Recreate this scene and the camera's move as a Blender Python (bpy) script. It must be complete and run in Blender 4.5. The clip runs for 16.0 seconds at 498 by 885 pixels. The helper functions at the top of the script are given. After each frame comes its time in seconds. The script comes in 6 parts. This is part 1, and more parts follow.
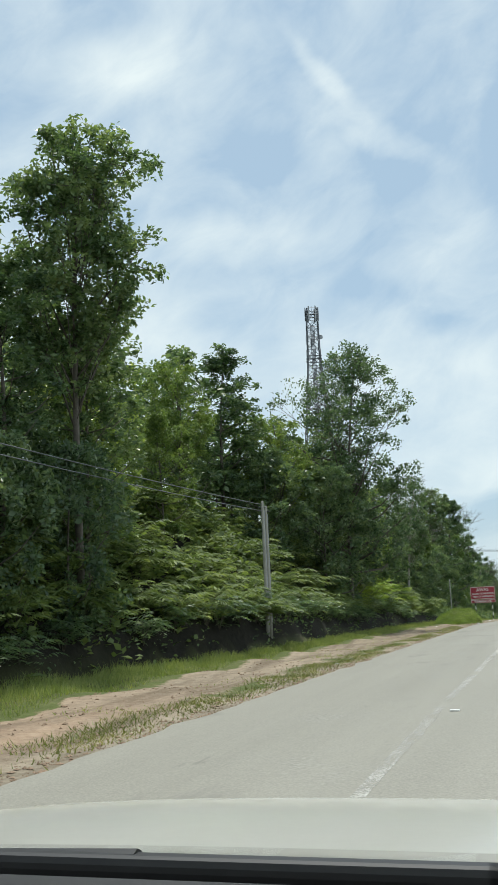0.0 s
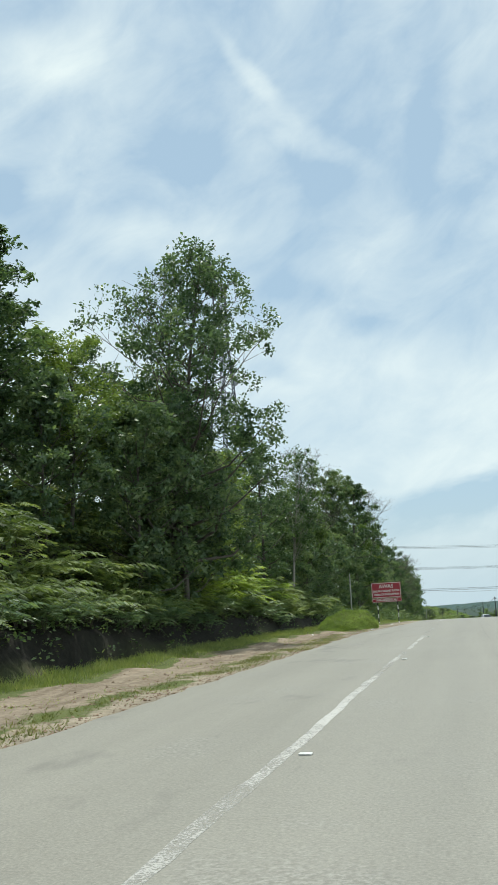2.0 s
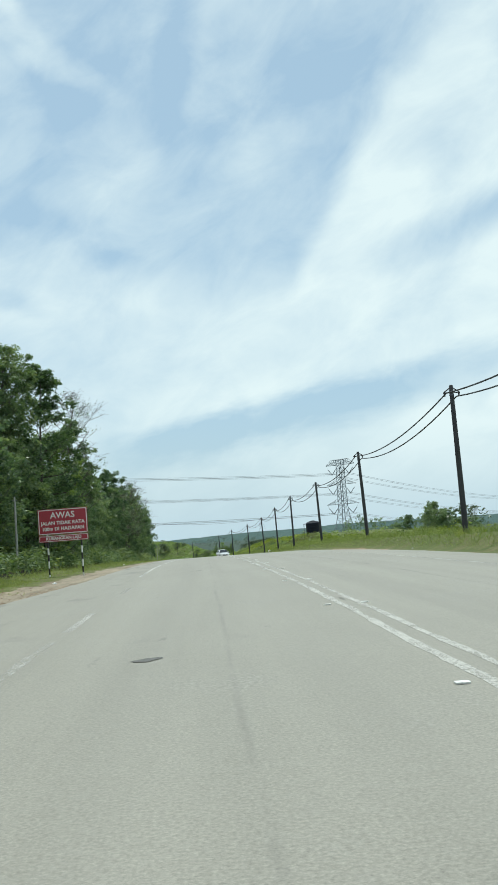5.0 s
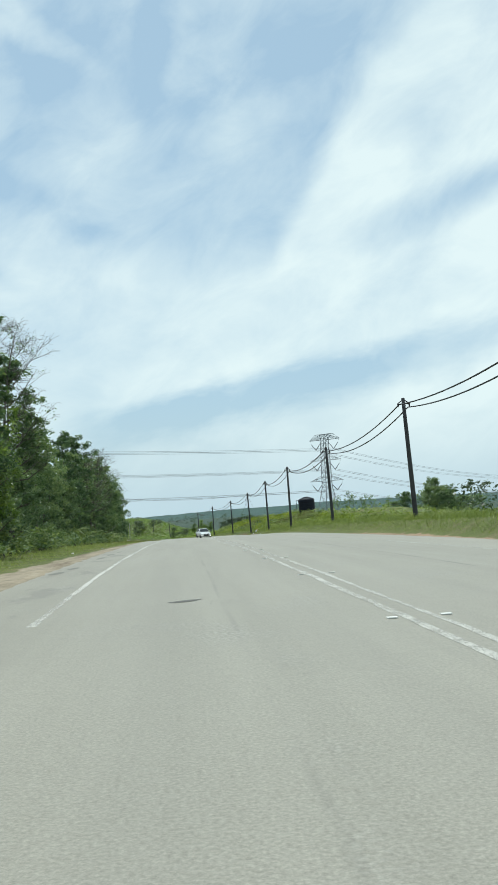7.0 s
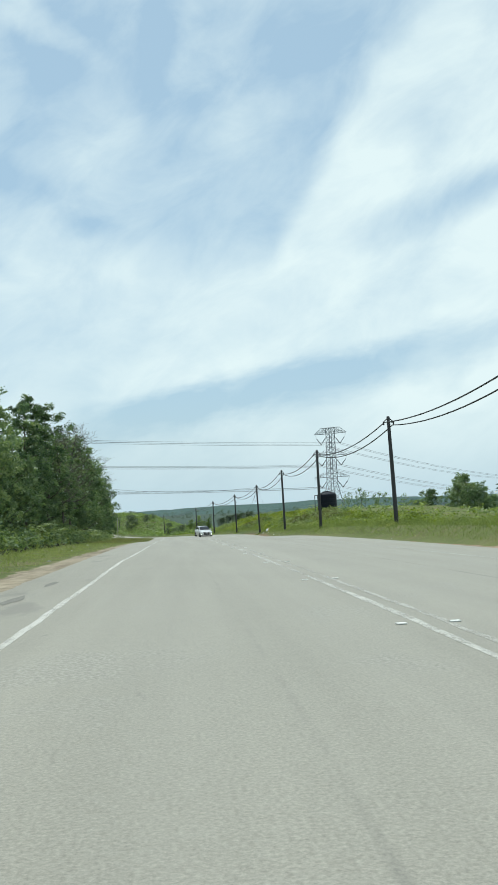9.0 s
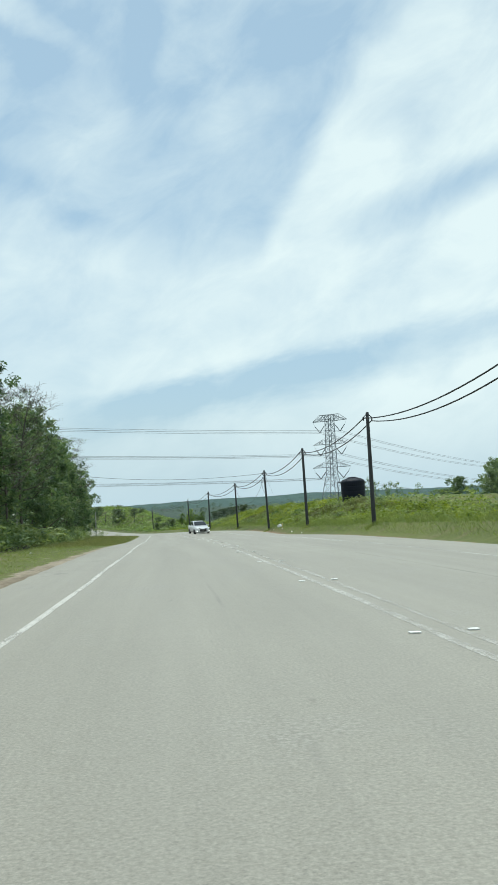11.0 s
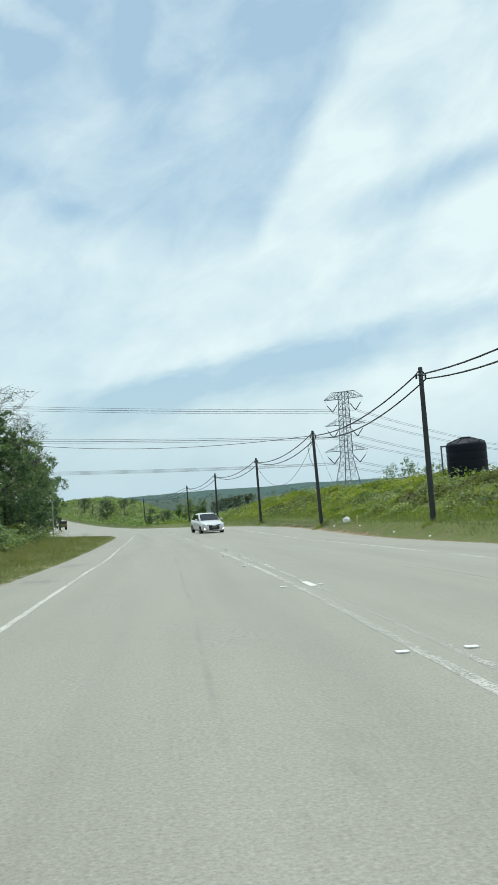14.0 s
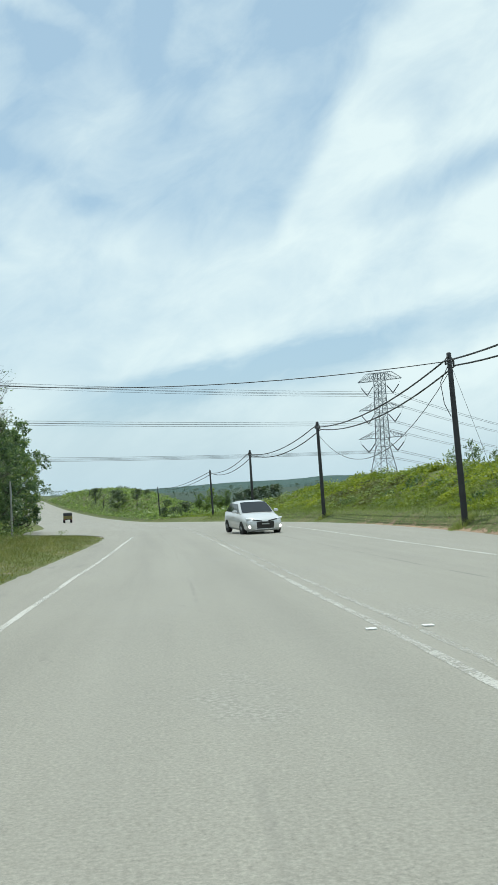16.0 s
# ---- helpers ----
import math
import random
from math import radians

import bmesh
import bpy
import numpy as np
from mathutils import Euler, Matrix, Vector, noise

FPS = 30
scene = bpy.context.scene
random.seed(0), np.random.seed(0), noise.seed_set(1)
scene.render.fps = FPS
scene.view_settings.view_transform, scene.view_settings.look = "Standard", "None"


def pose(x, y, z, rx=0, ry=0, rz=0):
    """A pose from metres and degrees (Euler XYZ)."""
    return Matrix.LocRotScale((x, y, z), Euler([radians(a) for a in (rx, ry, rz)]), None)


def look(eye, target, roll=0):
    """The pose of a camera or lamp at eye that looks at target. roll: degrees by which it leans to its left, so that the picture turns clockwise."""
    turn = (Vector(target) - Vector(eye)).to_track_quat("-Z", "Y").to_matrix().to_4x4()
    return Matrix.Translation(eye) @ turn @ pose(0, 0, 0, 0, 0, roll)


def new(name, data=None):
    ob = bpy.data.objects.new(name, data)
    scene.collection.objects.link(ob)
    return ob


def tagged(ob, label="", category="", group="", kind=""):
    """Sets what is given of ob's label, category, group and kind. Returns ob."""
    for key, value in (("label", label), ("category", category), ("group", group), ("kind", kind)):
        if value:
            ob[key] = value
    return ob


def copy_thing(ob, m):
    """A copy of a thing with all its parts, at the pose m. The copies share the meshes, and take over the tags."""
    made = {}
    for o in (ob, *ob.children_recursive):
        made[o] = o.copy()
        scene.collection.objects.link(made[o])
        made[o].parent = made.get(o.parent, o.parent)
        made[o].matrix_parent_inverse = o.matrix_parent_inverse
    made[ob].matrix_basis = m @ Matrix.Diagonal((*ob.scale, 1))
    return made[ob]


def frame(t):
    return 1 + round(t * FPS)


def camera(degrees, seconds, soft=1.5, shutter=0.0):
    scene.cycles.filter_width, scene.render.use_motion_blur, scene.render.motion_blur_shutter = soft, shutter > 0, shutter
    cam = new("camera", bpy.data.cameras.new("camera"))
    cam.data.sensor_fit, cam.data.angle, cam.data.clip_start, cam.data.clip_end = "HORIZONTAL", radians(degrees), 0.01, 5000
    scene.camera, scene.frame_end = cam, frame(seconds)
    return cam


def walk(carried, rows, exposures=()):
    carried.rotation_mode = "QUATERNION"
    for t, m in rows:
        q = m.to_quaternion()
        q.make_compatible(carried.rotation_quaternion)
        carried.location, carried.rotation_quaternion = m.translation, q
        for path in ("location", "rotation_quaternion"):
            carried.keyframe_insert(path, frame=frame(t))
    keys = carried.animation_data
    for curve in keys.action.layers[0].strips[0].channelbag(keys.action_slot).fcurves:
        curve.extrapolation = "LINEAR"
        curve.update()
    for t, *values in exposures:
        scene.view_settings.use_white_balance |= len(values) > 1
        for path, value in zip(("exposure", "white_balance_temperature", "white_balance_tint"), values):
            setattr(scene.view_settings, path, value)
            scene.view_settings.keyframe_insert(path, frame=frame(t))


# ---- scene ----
cam = camera(29.0, 16.0)

# seconds, x, y, z, yaw to the left, pitch up, roll
ROWS = [
    (0.0, -0.346, 0.000, 1.198, 16.602, 10.383, -2.472),
    (0.5, -0.335, 3.517, 1.224, 14.690, 10.327, -2.508),
    (1.0, -0.299, 7.341, 1.251, 13.558, 10.374, -2.563),
    (1.5, -0.216, 11.575, 1.269, 12.842, 10.378, -2.672),
    (2.0, -0.071, 16.189, 1.301, 12.131, 10.141, -2.866),
    (2.5, 0.093, 20.781, 1.328, 9.872, 10.028, -3.640),
    (3.0, 0.239, 25.336, 1.349, 5.843, 9.418, -4.152),
    (3.5, 0.326, 30.088, 1.392, 1.531, 7.716, -4.824),
    (4.0, 0.324, 34.871, 1.408, 0.300, 6.864, -3.967),
    (4.5, 0.304, 39.631, 1.427, -0.967, 6.285, -3.771),
    (5.0, 0.274, 44.603, 1.449, -3.040, 5.444, -4.029),
    (7.5, -0.133, 69.949, 1.540, -4.403, 3.959, -3.441),
    (8.0, -0.182, 75.680, 1.537, -4.282, 3.933, -3.070),
    (8.5, -0.218, 81.478, 1.518, -4.344, 3.899, -2.920),
    (9.0, -0.242, 87.322, 1.460, -4.493, 3.815, -2.308),
    (11.5, -0.248, 117.274, 1.110, -5.337, 3.295, -2.863),
    (12.0, -0.185, 123.586, 1.013, -5.455, 3.188, -3.258),
    (12.5, -0.116, 130.080, 0.928, -5.590, 3.110, -3.576),
    (13.0, -0.024, 136.766, 0.796, -5.650, 3.036, -3.240),
    (13.5, 0.088, 143.586, 0.671, -5.568, 2.958, -3.130),
    (14.0, 0.194, 150.577, 0.530, -5.357, 2.852, -3.274),
    (14.5, 0.268, 157.660, 0.381, -5.049, 2.721, -3.295),
    (15.0, 0.286, 164.846, 0.193, -4.793, 2.628, -3.385),
    (15.5, 0.259, 172.127, -0.016, -4.540, 2.620, -3.114),
    (16.0, 0.231, 179.280, -0.260, -4.278, 2.513, -2.858),
]
PATH = []
for t, x, y, z, yaw, pitch, roll in ROWS:
    a, b = radians(yaw), radians(pitch)
    ahead = Vector((-math.sin(a) * math.cos(b), math.cos(a) * math.cos(b), math.sin(b)))
    eye = Vector((x, y, z))
    PATH.append((t, look(eye, eye + ahead, roll)))
walk(cam, PATH, exposures=((0.0, 0.05, 6380, 7), (2.5, 0.05, 6330, 4), (4.0, 0.03, 6180, 2), (16.0, 0.03, 6180, 2)))

# ---- light ----
SUN_ELEVATION, SUN_AZIMUTH = 71.0, -14.0   # degrees; azimuth clockwise from +y
sky_world = bpy.data.worlds.new("sky")
scene.world = sky_world
sky_world.use_nodes = True
wt = sky_world.node_tree
wt.nodes.clear()


def wnode(kind, **sets):
    n = wt.nodes.new(kind)
    for k, v in sets.items():
        n.inputs[k].default_value = v
    return n


def wmath(op, a, b=0.5, c=0.5, clamp=False):
    n = wt.nodes.new("ShaderNodeMath")
    n.operation, n.use_clamp = op, clamp
    for i, v in enumerate((a, b, c)):
        if isinstance(v, (int, float)):
            n.inputs[i].default_value = v
        else:
            wt.links.new(v, n.inputs[i])
    return n.outputs[0]


sky = wt.nodes.new("ShaderNodeTexSky")
sky.sky_type, sky.sun_disc = "NISHITA", False
sky.sun_elevation, sky.sun_rotation = radians(SUN_ELEVATION), radians(SUN_AZIMUTH)
sky.air_density, sky.dust_density, sky.ozone_density = 1.0, 1.2, 1.0
coord = wt.nodes.new("ShaderNodeTexCoord")
split = wt.nodes.new("ShaderNodeSeparateXYZ")
wt.links.new(coord.outputs["Generated"], split.inputs[0])
DEG = 57.29578
bearing = wmath("MULTIPLY", wmath("ARCTAN2", split.outputs[0], split.outputs[1]), DEG)
height = wmath("MULTIPLY", wmath("ARCSINE", split.outputs[2]), DEG)
plane = wt.nodes.new("ShaderNodeCombineXYZ")
wt.links.new(bearing, plane.inputs[0])
wt.links.new(height, plane.inputs[1])


def cloud_noise(scale, detail, rough, turn, stretch, shift, distortion=0.0):
    m = wt.nodes.new("ShaderNodeMapping")
    m.vector_type = "TEXTURE"
    m.inputs["Rotation"].default_value = (0, 0, radians(turn))
    m.inputs["Scale"].default_value = (stretch[0], stretch[1], 1)
    m.inputs["Location"].default_value = shift
    wt.links.new(plane.outputs[0], m.inputs[0])
    n = wt.nodes.new("ShaderNodeTexNoise")
    n.inputs["Scale"].default_value, n.inputs["Detail"].default_value = scale, detail
    n.inputs["Roughness"].default_value, n.inputs["Distortion"].default_value = rough, distortion
    wt.links.new(m.outputs[0], n.inputs["Vector"])
    return n.outputs["Fac"]


def soft(value, low, high):
    n = wt.nodes.new("ShaderNodeMapRange")
    n.interpolation_type = "SMOOTHSTEP"
    n.inputs["From Min"].default_value, n.inputs["From Max"].default_value = low, high
    wt.links.new(value, n.inputs["Value"])
    return n.outputs[0]


def ridge(value, wide):
    return wmath("SUBTRACT", 1.0, soft(wmath("ABSOLUTE", value), 0.0, wide))


# soft torn edges: the sheet of cloud is pushed about by coarse and fine noise
push = wmath("ADD", wmath("MULTIPLY", wmath("SUBTRACT", cloud_noise(0.09, 3, 0.5, 0, (1, 1), (3, 7, 0)), 0.5), 8.0),
             wmath("MULTIPLY", wmath("SUBTRACT", cloud_noise(0.32, 4, 0.55, 30, (1.3, 1), (1, 2, 0)), 0.5), 2.4))
# broad bright bank whose upper edge turns steeply up to the right
def above(edge, slope):
    return wmath("MULTIPLY", wmath("MAXIMUM", wmath("SUBTRACT", bearing, edge), 0.0), slope)


rim = wmath("ADD", wmath("ADD", 12.9, above(2.0, 0.5)), wmath("SUBTRACT", above(6.5, 1.1), above(11.3, 0.8)))
rim = wmath("ADD", rim, wmath("MULTIPLY", wmath("MINIMUM", wmath("SUBTRACT", bearing, 2.0), 0.0), -0.30))
upper = wmath("DIVIDE", wmath("SUBTRACT", wmath("ADD", height, wmath("MULTIPLY", push, 0.8)), rim), wmath("SUBTRACT", 5.5, wmath("MULTIPLY", soft(bearing, -4.0, 8.0), 3.3)))
bank = wmath("SUBTRACT", 1.0, soft(upper, -0.75, 0.75))
torn = wmath("MULTIPLY", wmath("SUBTRACT", cloud_noise(0.5, 4, 0.6, 8, (2.6, 0.8), (4, 4, 0)), 0.5), 1.8)
streak = wmath("SUBTRACT", wmath("ADD", height, wmath("ADD", wmath("MULTIPLY", push, 0.12), torn)), wmath("ADD", 6.0, wmath("MULTIPLY", bearing, 0.175)))
wedge = wmath("SUBTRACT", wmath("ADD", height, wmath("MULTIPLY", push, 0.2)), wmath("ADD", 12.5, wmath("MULTIPLY", bearing, 0.265)))


def dab(at, up, long, wide, turn, amount):
    """A soft wisp of thicker (or, below zero, thinner) cloud."""
    c, s = math.cos(radians(turn)), math.sin(radians(turn))
    x = wmath("SUBTRACT", wmath("ADD", bearing, wmath("MULTIPLY", push, 0.5)), at)
    y = wmath("SUBTRACT", wmath("ADD", height, wmath("MULTIPLY", push, 0.45)), up)
    p = wmath("DIVIDE", wmath("ADD", wmath("MULTIPLY", x, c), wmath("MULTIPLY", y, s)), long)
    q = wmath("DIVIDE", wmath("SUBTRACT", wmath("MULTIPLY", y, c), wmath("MULTIPLY", x, s)), wide)
    far = wmath("SQRT", wmath("ADD", wmath("MULTIPLY", p, p), wmath("MULTIPLY", q, q)))
    return wmath("MULTIPLY", wmath("SUBTRACT", 1.0, soft(far, 0.1, 1.0)), amount)


mottle = wmath("ADD", wmath("MULTIPLY", cloud_noise(0.085, 3, 0.5, 40, (1.3, 0.9), (5, 1, 0)), 0.55),
               wmath("MULTIPLY", cloud_noise(0.26, 5, 0.6, 25, (1.6, 0.9), (2, 9, 0), 0.4), 0.45))
cover = wmath("ADD", wmath("MULTIPLY", wmath("SUBTRACT", mottle, 0.5), 2.0), 0.37)
for wisp in ((-23.5, 32.0, 6.0, 2.6, 5, 0.42), (-10.5, 31.0, 4.6, 1.1, -48, 0.34), (-7.0, 26.8, 5.0, 1.6, -30, 0.30), (-17.0, 22.4, 7.5, 2.2, -8, 0.34),
             (-3.5, 21.0, 5.0, 3.0, 25, 0.26), (-14.5, 26.6, 4.0, 2.2, 0, -0.22), (-26.5, 25.0, 3.5, 2.2, 10, -0.40), (-17.5, 17.6, 5.0, 2.2, -5, -0.26),
             (0.2, 27.5, 6.5, 1.9, 78, -0.30), (-4.6, 16.8, 3.0, 1.1, -15, -0.26), (-9.0, 19.0, 3.6, 1.3, -20, -0.22), (-10.5, 14.6, 3.6, 1.2, -8, -0.26), (4.5, 21.5, 5.0, 2.6, 45, 0.16), (-9.0, 27.0, 15.0, 8.0, 0, -0.13), (-12.0, 9.0, 12.0, 5.0, 0, -0.10)):
    cover = wmath("ADD", cover, dab(*wisp))
cover = wmath("ADD", cover, wmath("MULTIPLY", bank, wmath("ADD", 0.27, wmath("MULTIPLY", soft(bearing, -6.0, 6.0), 0.16))))
clear_streak = wmath("MULTIPLY", wmath("SUBTRACT", soft(streak, -2.2, 0.1), soft(streak, 0.2, 1.7)), wmath("SUBTRACT", soft(bearing, -9.0, 1.0), wmath("MULTIPLY", soft(bearing, 8.0, 18.0), 0.4)))
cover = wmath("SUBTRACT", cover, wmath("MULTIPLY", clear_streak, 0.70))
cover = wmath("SUBTRACT", cover, wmath("MULTIPLY", wmath("MULTIPLY", ridge(wedge, 1.9), soft(bearing, 8.0, 19.0)), 0.55))
cover = wmath("MAXIMUM", wmath("MINIMUM", cover, 0.93), 0.16)


def blend(fac, a, b):
    n = wt.nodes.new("ShaderNodeMix")
    n.data_type = "RGBA"
    for i, v in ((0, fac), (6, a), (7, b)):
        if isinstance(v, tuple):
            n.inputs[i].default_value = (*v, 1)
        elif isinstance(v, float):
            n.inputs[i].default_value = v
        else:
            wt.links.new(v, n.inputs[i])
    return n.outputs[2]


clear = blend(0.55, sky.outputs[0], (3.9, 5.9, 7.6))
clouded = blend(cover, clear, (8.5, 9.25, 9.25))
haze = wmath("SUBTRACT", 1.0, soft(height, -1.0, 6.5))
cloud_colour = blend(wmath("MULTIPLY", haze, 0.88), clouded, (5.4, 6.65, 7.4))
bg = wnode("ShaderNodeBackground", Strength=0.1)
wt.links.new(cloud_colour, bg.inputs[0])
wout = wt.nodes.new("ShaderNodeOutputWorld")
wt.links.new(bg.outputs[0], wout.inputs[0])

sun_data = bpy.data.lights.new("sun", "SUN")
sun_data.energy, sun_data.angle, sun_data.color = 3.2, radians(0.6), (1.0, 0.96, 0.88)
sun = new("sun", sun_data)
a, b = radians(SUN_AZIMUTH), radians(SUN_ELEVATION)
to_sun = Vector((math.sin(a) * math.cos(b), math.cos(a) * math.cos(b), math.sin(b)))
sun.matrix_world = look(Vector((0, 100, 0)) + to_sun * 200, (0, 100, 0))

# ---- materials ----
class Shade:
    """A node material with short words for its nodes."""

    def __init__(self, name):
        self.mat = bpy.data.materials.new(name)
        self.mat.use_nodes = True
        self.tree = self.mat.node_tree
        self.bsdf = self.tree.nodes["Principled BSDF"]
        self.out = self.tree.nodes["Material Output"]
        self.coord = None

    def node(self, kind):
        return self.tree.nodes.new(kind)

    def link(self, a, b):
        self.tree.links.new(a, b)

    def place(self, scale=(1, 1, 1), source="Object"):
        if source == "World":
            src = self.node("ShaderNodeNewGeometry").outputs["Position"]
        elif source == "UV":
            src = self.node("ShaderNodeUVMap").outputs[0]
        else:
            src = self.node("ShaderNodeTexCoord").outputs[source]
        m = self.node("ShaderNodeMapping")
        m.inputs["Scale"].default_value = scale
        self.link(src, m.inputs[0])
        return m.outputs[0]

    def noise(self, scale, detail=4, rough=0.55, where=None, distortion=0.0):
        n = self.node("ShaderNodeTexNoise")
        n.inputs["Scale"].default_value, n.inputs["Detail"].default_value = scale, detail
        n.inputs["Roughness"].default_value, n.inputs["Distortion"].default_value = rough, distortion
        self.link(where if where is not None else self.place(), n.inputs["Vector"])
        return n.outputs["Fac"]

    def ramp(self, fac, *stops):
        r = self.node("ShaderNodeValToRGB")
        while len(r.color_ramp.elements) < len(stops):
            r.color_ramp.elements.new(0.5)
        for e, (p, c) in zip(r.color_ramp.elements, stops):
            e.position, e.color = p, (*c, 1) if len(c) == 3 else c
        self.link(fac, r.inputs[0])
        return r.outputs[0]

    def mix(self, fac, a, b, blend="MIX"):
        n = self.node("ShaderNodeMix")
        n.data_type, n.blend_type = "RGBA", blend
        for i, v in ((0, fac), (6, a), (7, b)):
            if isinstance(v, (int, float)):
                n.inputs[i].default_value = v
            elif isinstance(v, tuple):
                n.inputs[i].default_value = (*v, 1)
            else:
                self.link(v, n.inputs[i])
        return n.outputs[2]

    def calc(self, op, a, b=0.5, clamp=False):
        n = self.node("ShaderNodeMath")
        n.operation, n.use_clamp = op, clamp
        for i, v in enumerate((a, b)):
            if isinstance(v, (int, float)):
                n.inputs[i].default_value = v
            else:
                self.link(v, n.inputs[i])
        return n.outputs[0]

    def bump(self, height, strength=0.3, distance=0.02):
        n = self.node("ShaderNodeBump")
        n.inputs["Strength"].default_value, n.inputs["Distance"].default_value = strength, distance
        self.link(height, n.inputs["Height"])
        self.link(n.outputs[0], self.bsdf.inputs["Normal"])

    def done(self, colour, rough=0.7, metal=0.0, spec=0.5):
        for key, v in (("Base Color", colour), ("Roughness", rough), ("Metallic", metal), ("Specular IOR Level", spec)):
            if isinstance(v, tuple):
                self.bsdf.inputs[key].default_value = (*v, 1)
            elif isinstance(v, (int, float)):
                self.bsdf.inputs[key].default_value = v
            else:
                self.link(v, self.bsdf.inputs[key])
        return self.mat


def plain(name, colour, rough=0.6, metal=0.0, vary=0.25, scale=8.0, spec=0.5, bump=0.0):
    """A painted or cast surface with grime at two scales."""
    s = Shade(name)
    n = s.calc("ADD", s.calc("MULTIPLY", s.noise(scale), 0.6), s.calc("MULTIPLY", s.noise(scale * 9), 0.4))
    lo = tuple(c * (1 - vary) for c in colour)
    hi = tuple(min(1, c * (1 + vary)) for c in colour)
    if bump:
        s.bump(n, bump)
    return s.done(s.ramp(n, (0.3, lo), (0.7, hi)), rough, metal, spec)


def leaf_material(name, dark, mid, light, translucent=0.35, gloss=0.38, clump=0.9):
    s = Shade(name)
    island = s.node("ShaderNodeNewGeometry").outputs["Random Per Island"]
    each = s.node("ShaderNodeObjectInfo").outputs["Random"]
    patch = s.noise(clump, 2)
    coarse = s.ramp(patch, (0.32, (0, 0, 0)), (0.68, (1, 1, 1)))
    f = s.calc("ADD", s.calc("ADD", s.calc("MULTIPLY", island, 0.36), s.calc("MULTIPLY", each, 0.30)), s.calc("MULTIPLY", coarse, 0.42))
    col = s.ramp(f, (0.15, dark), (0.55, mid), (0.95, light))
    s.done(col, gloss, 0.0, 0.5)
    t = s.node("ShaderNodeBsdfTranslucent")
    s.link(s.mix(1.0, col, (1.0, 1.0, 0.5), "MULTIPLY"), t.inputs[0])
    m = s.node("ShaderNodeMixShader")
    m.inputs[0].default_value = translucent
    s.link(s.bsdf.outputs[0], m.inputs[1])
    s.link(t.outputs[0], m.inputs[2])
    s.link(m.outputs[0], s.out.inputs[0])
    return s.mat


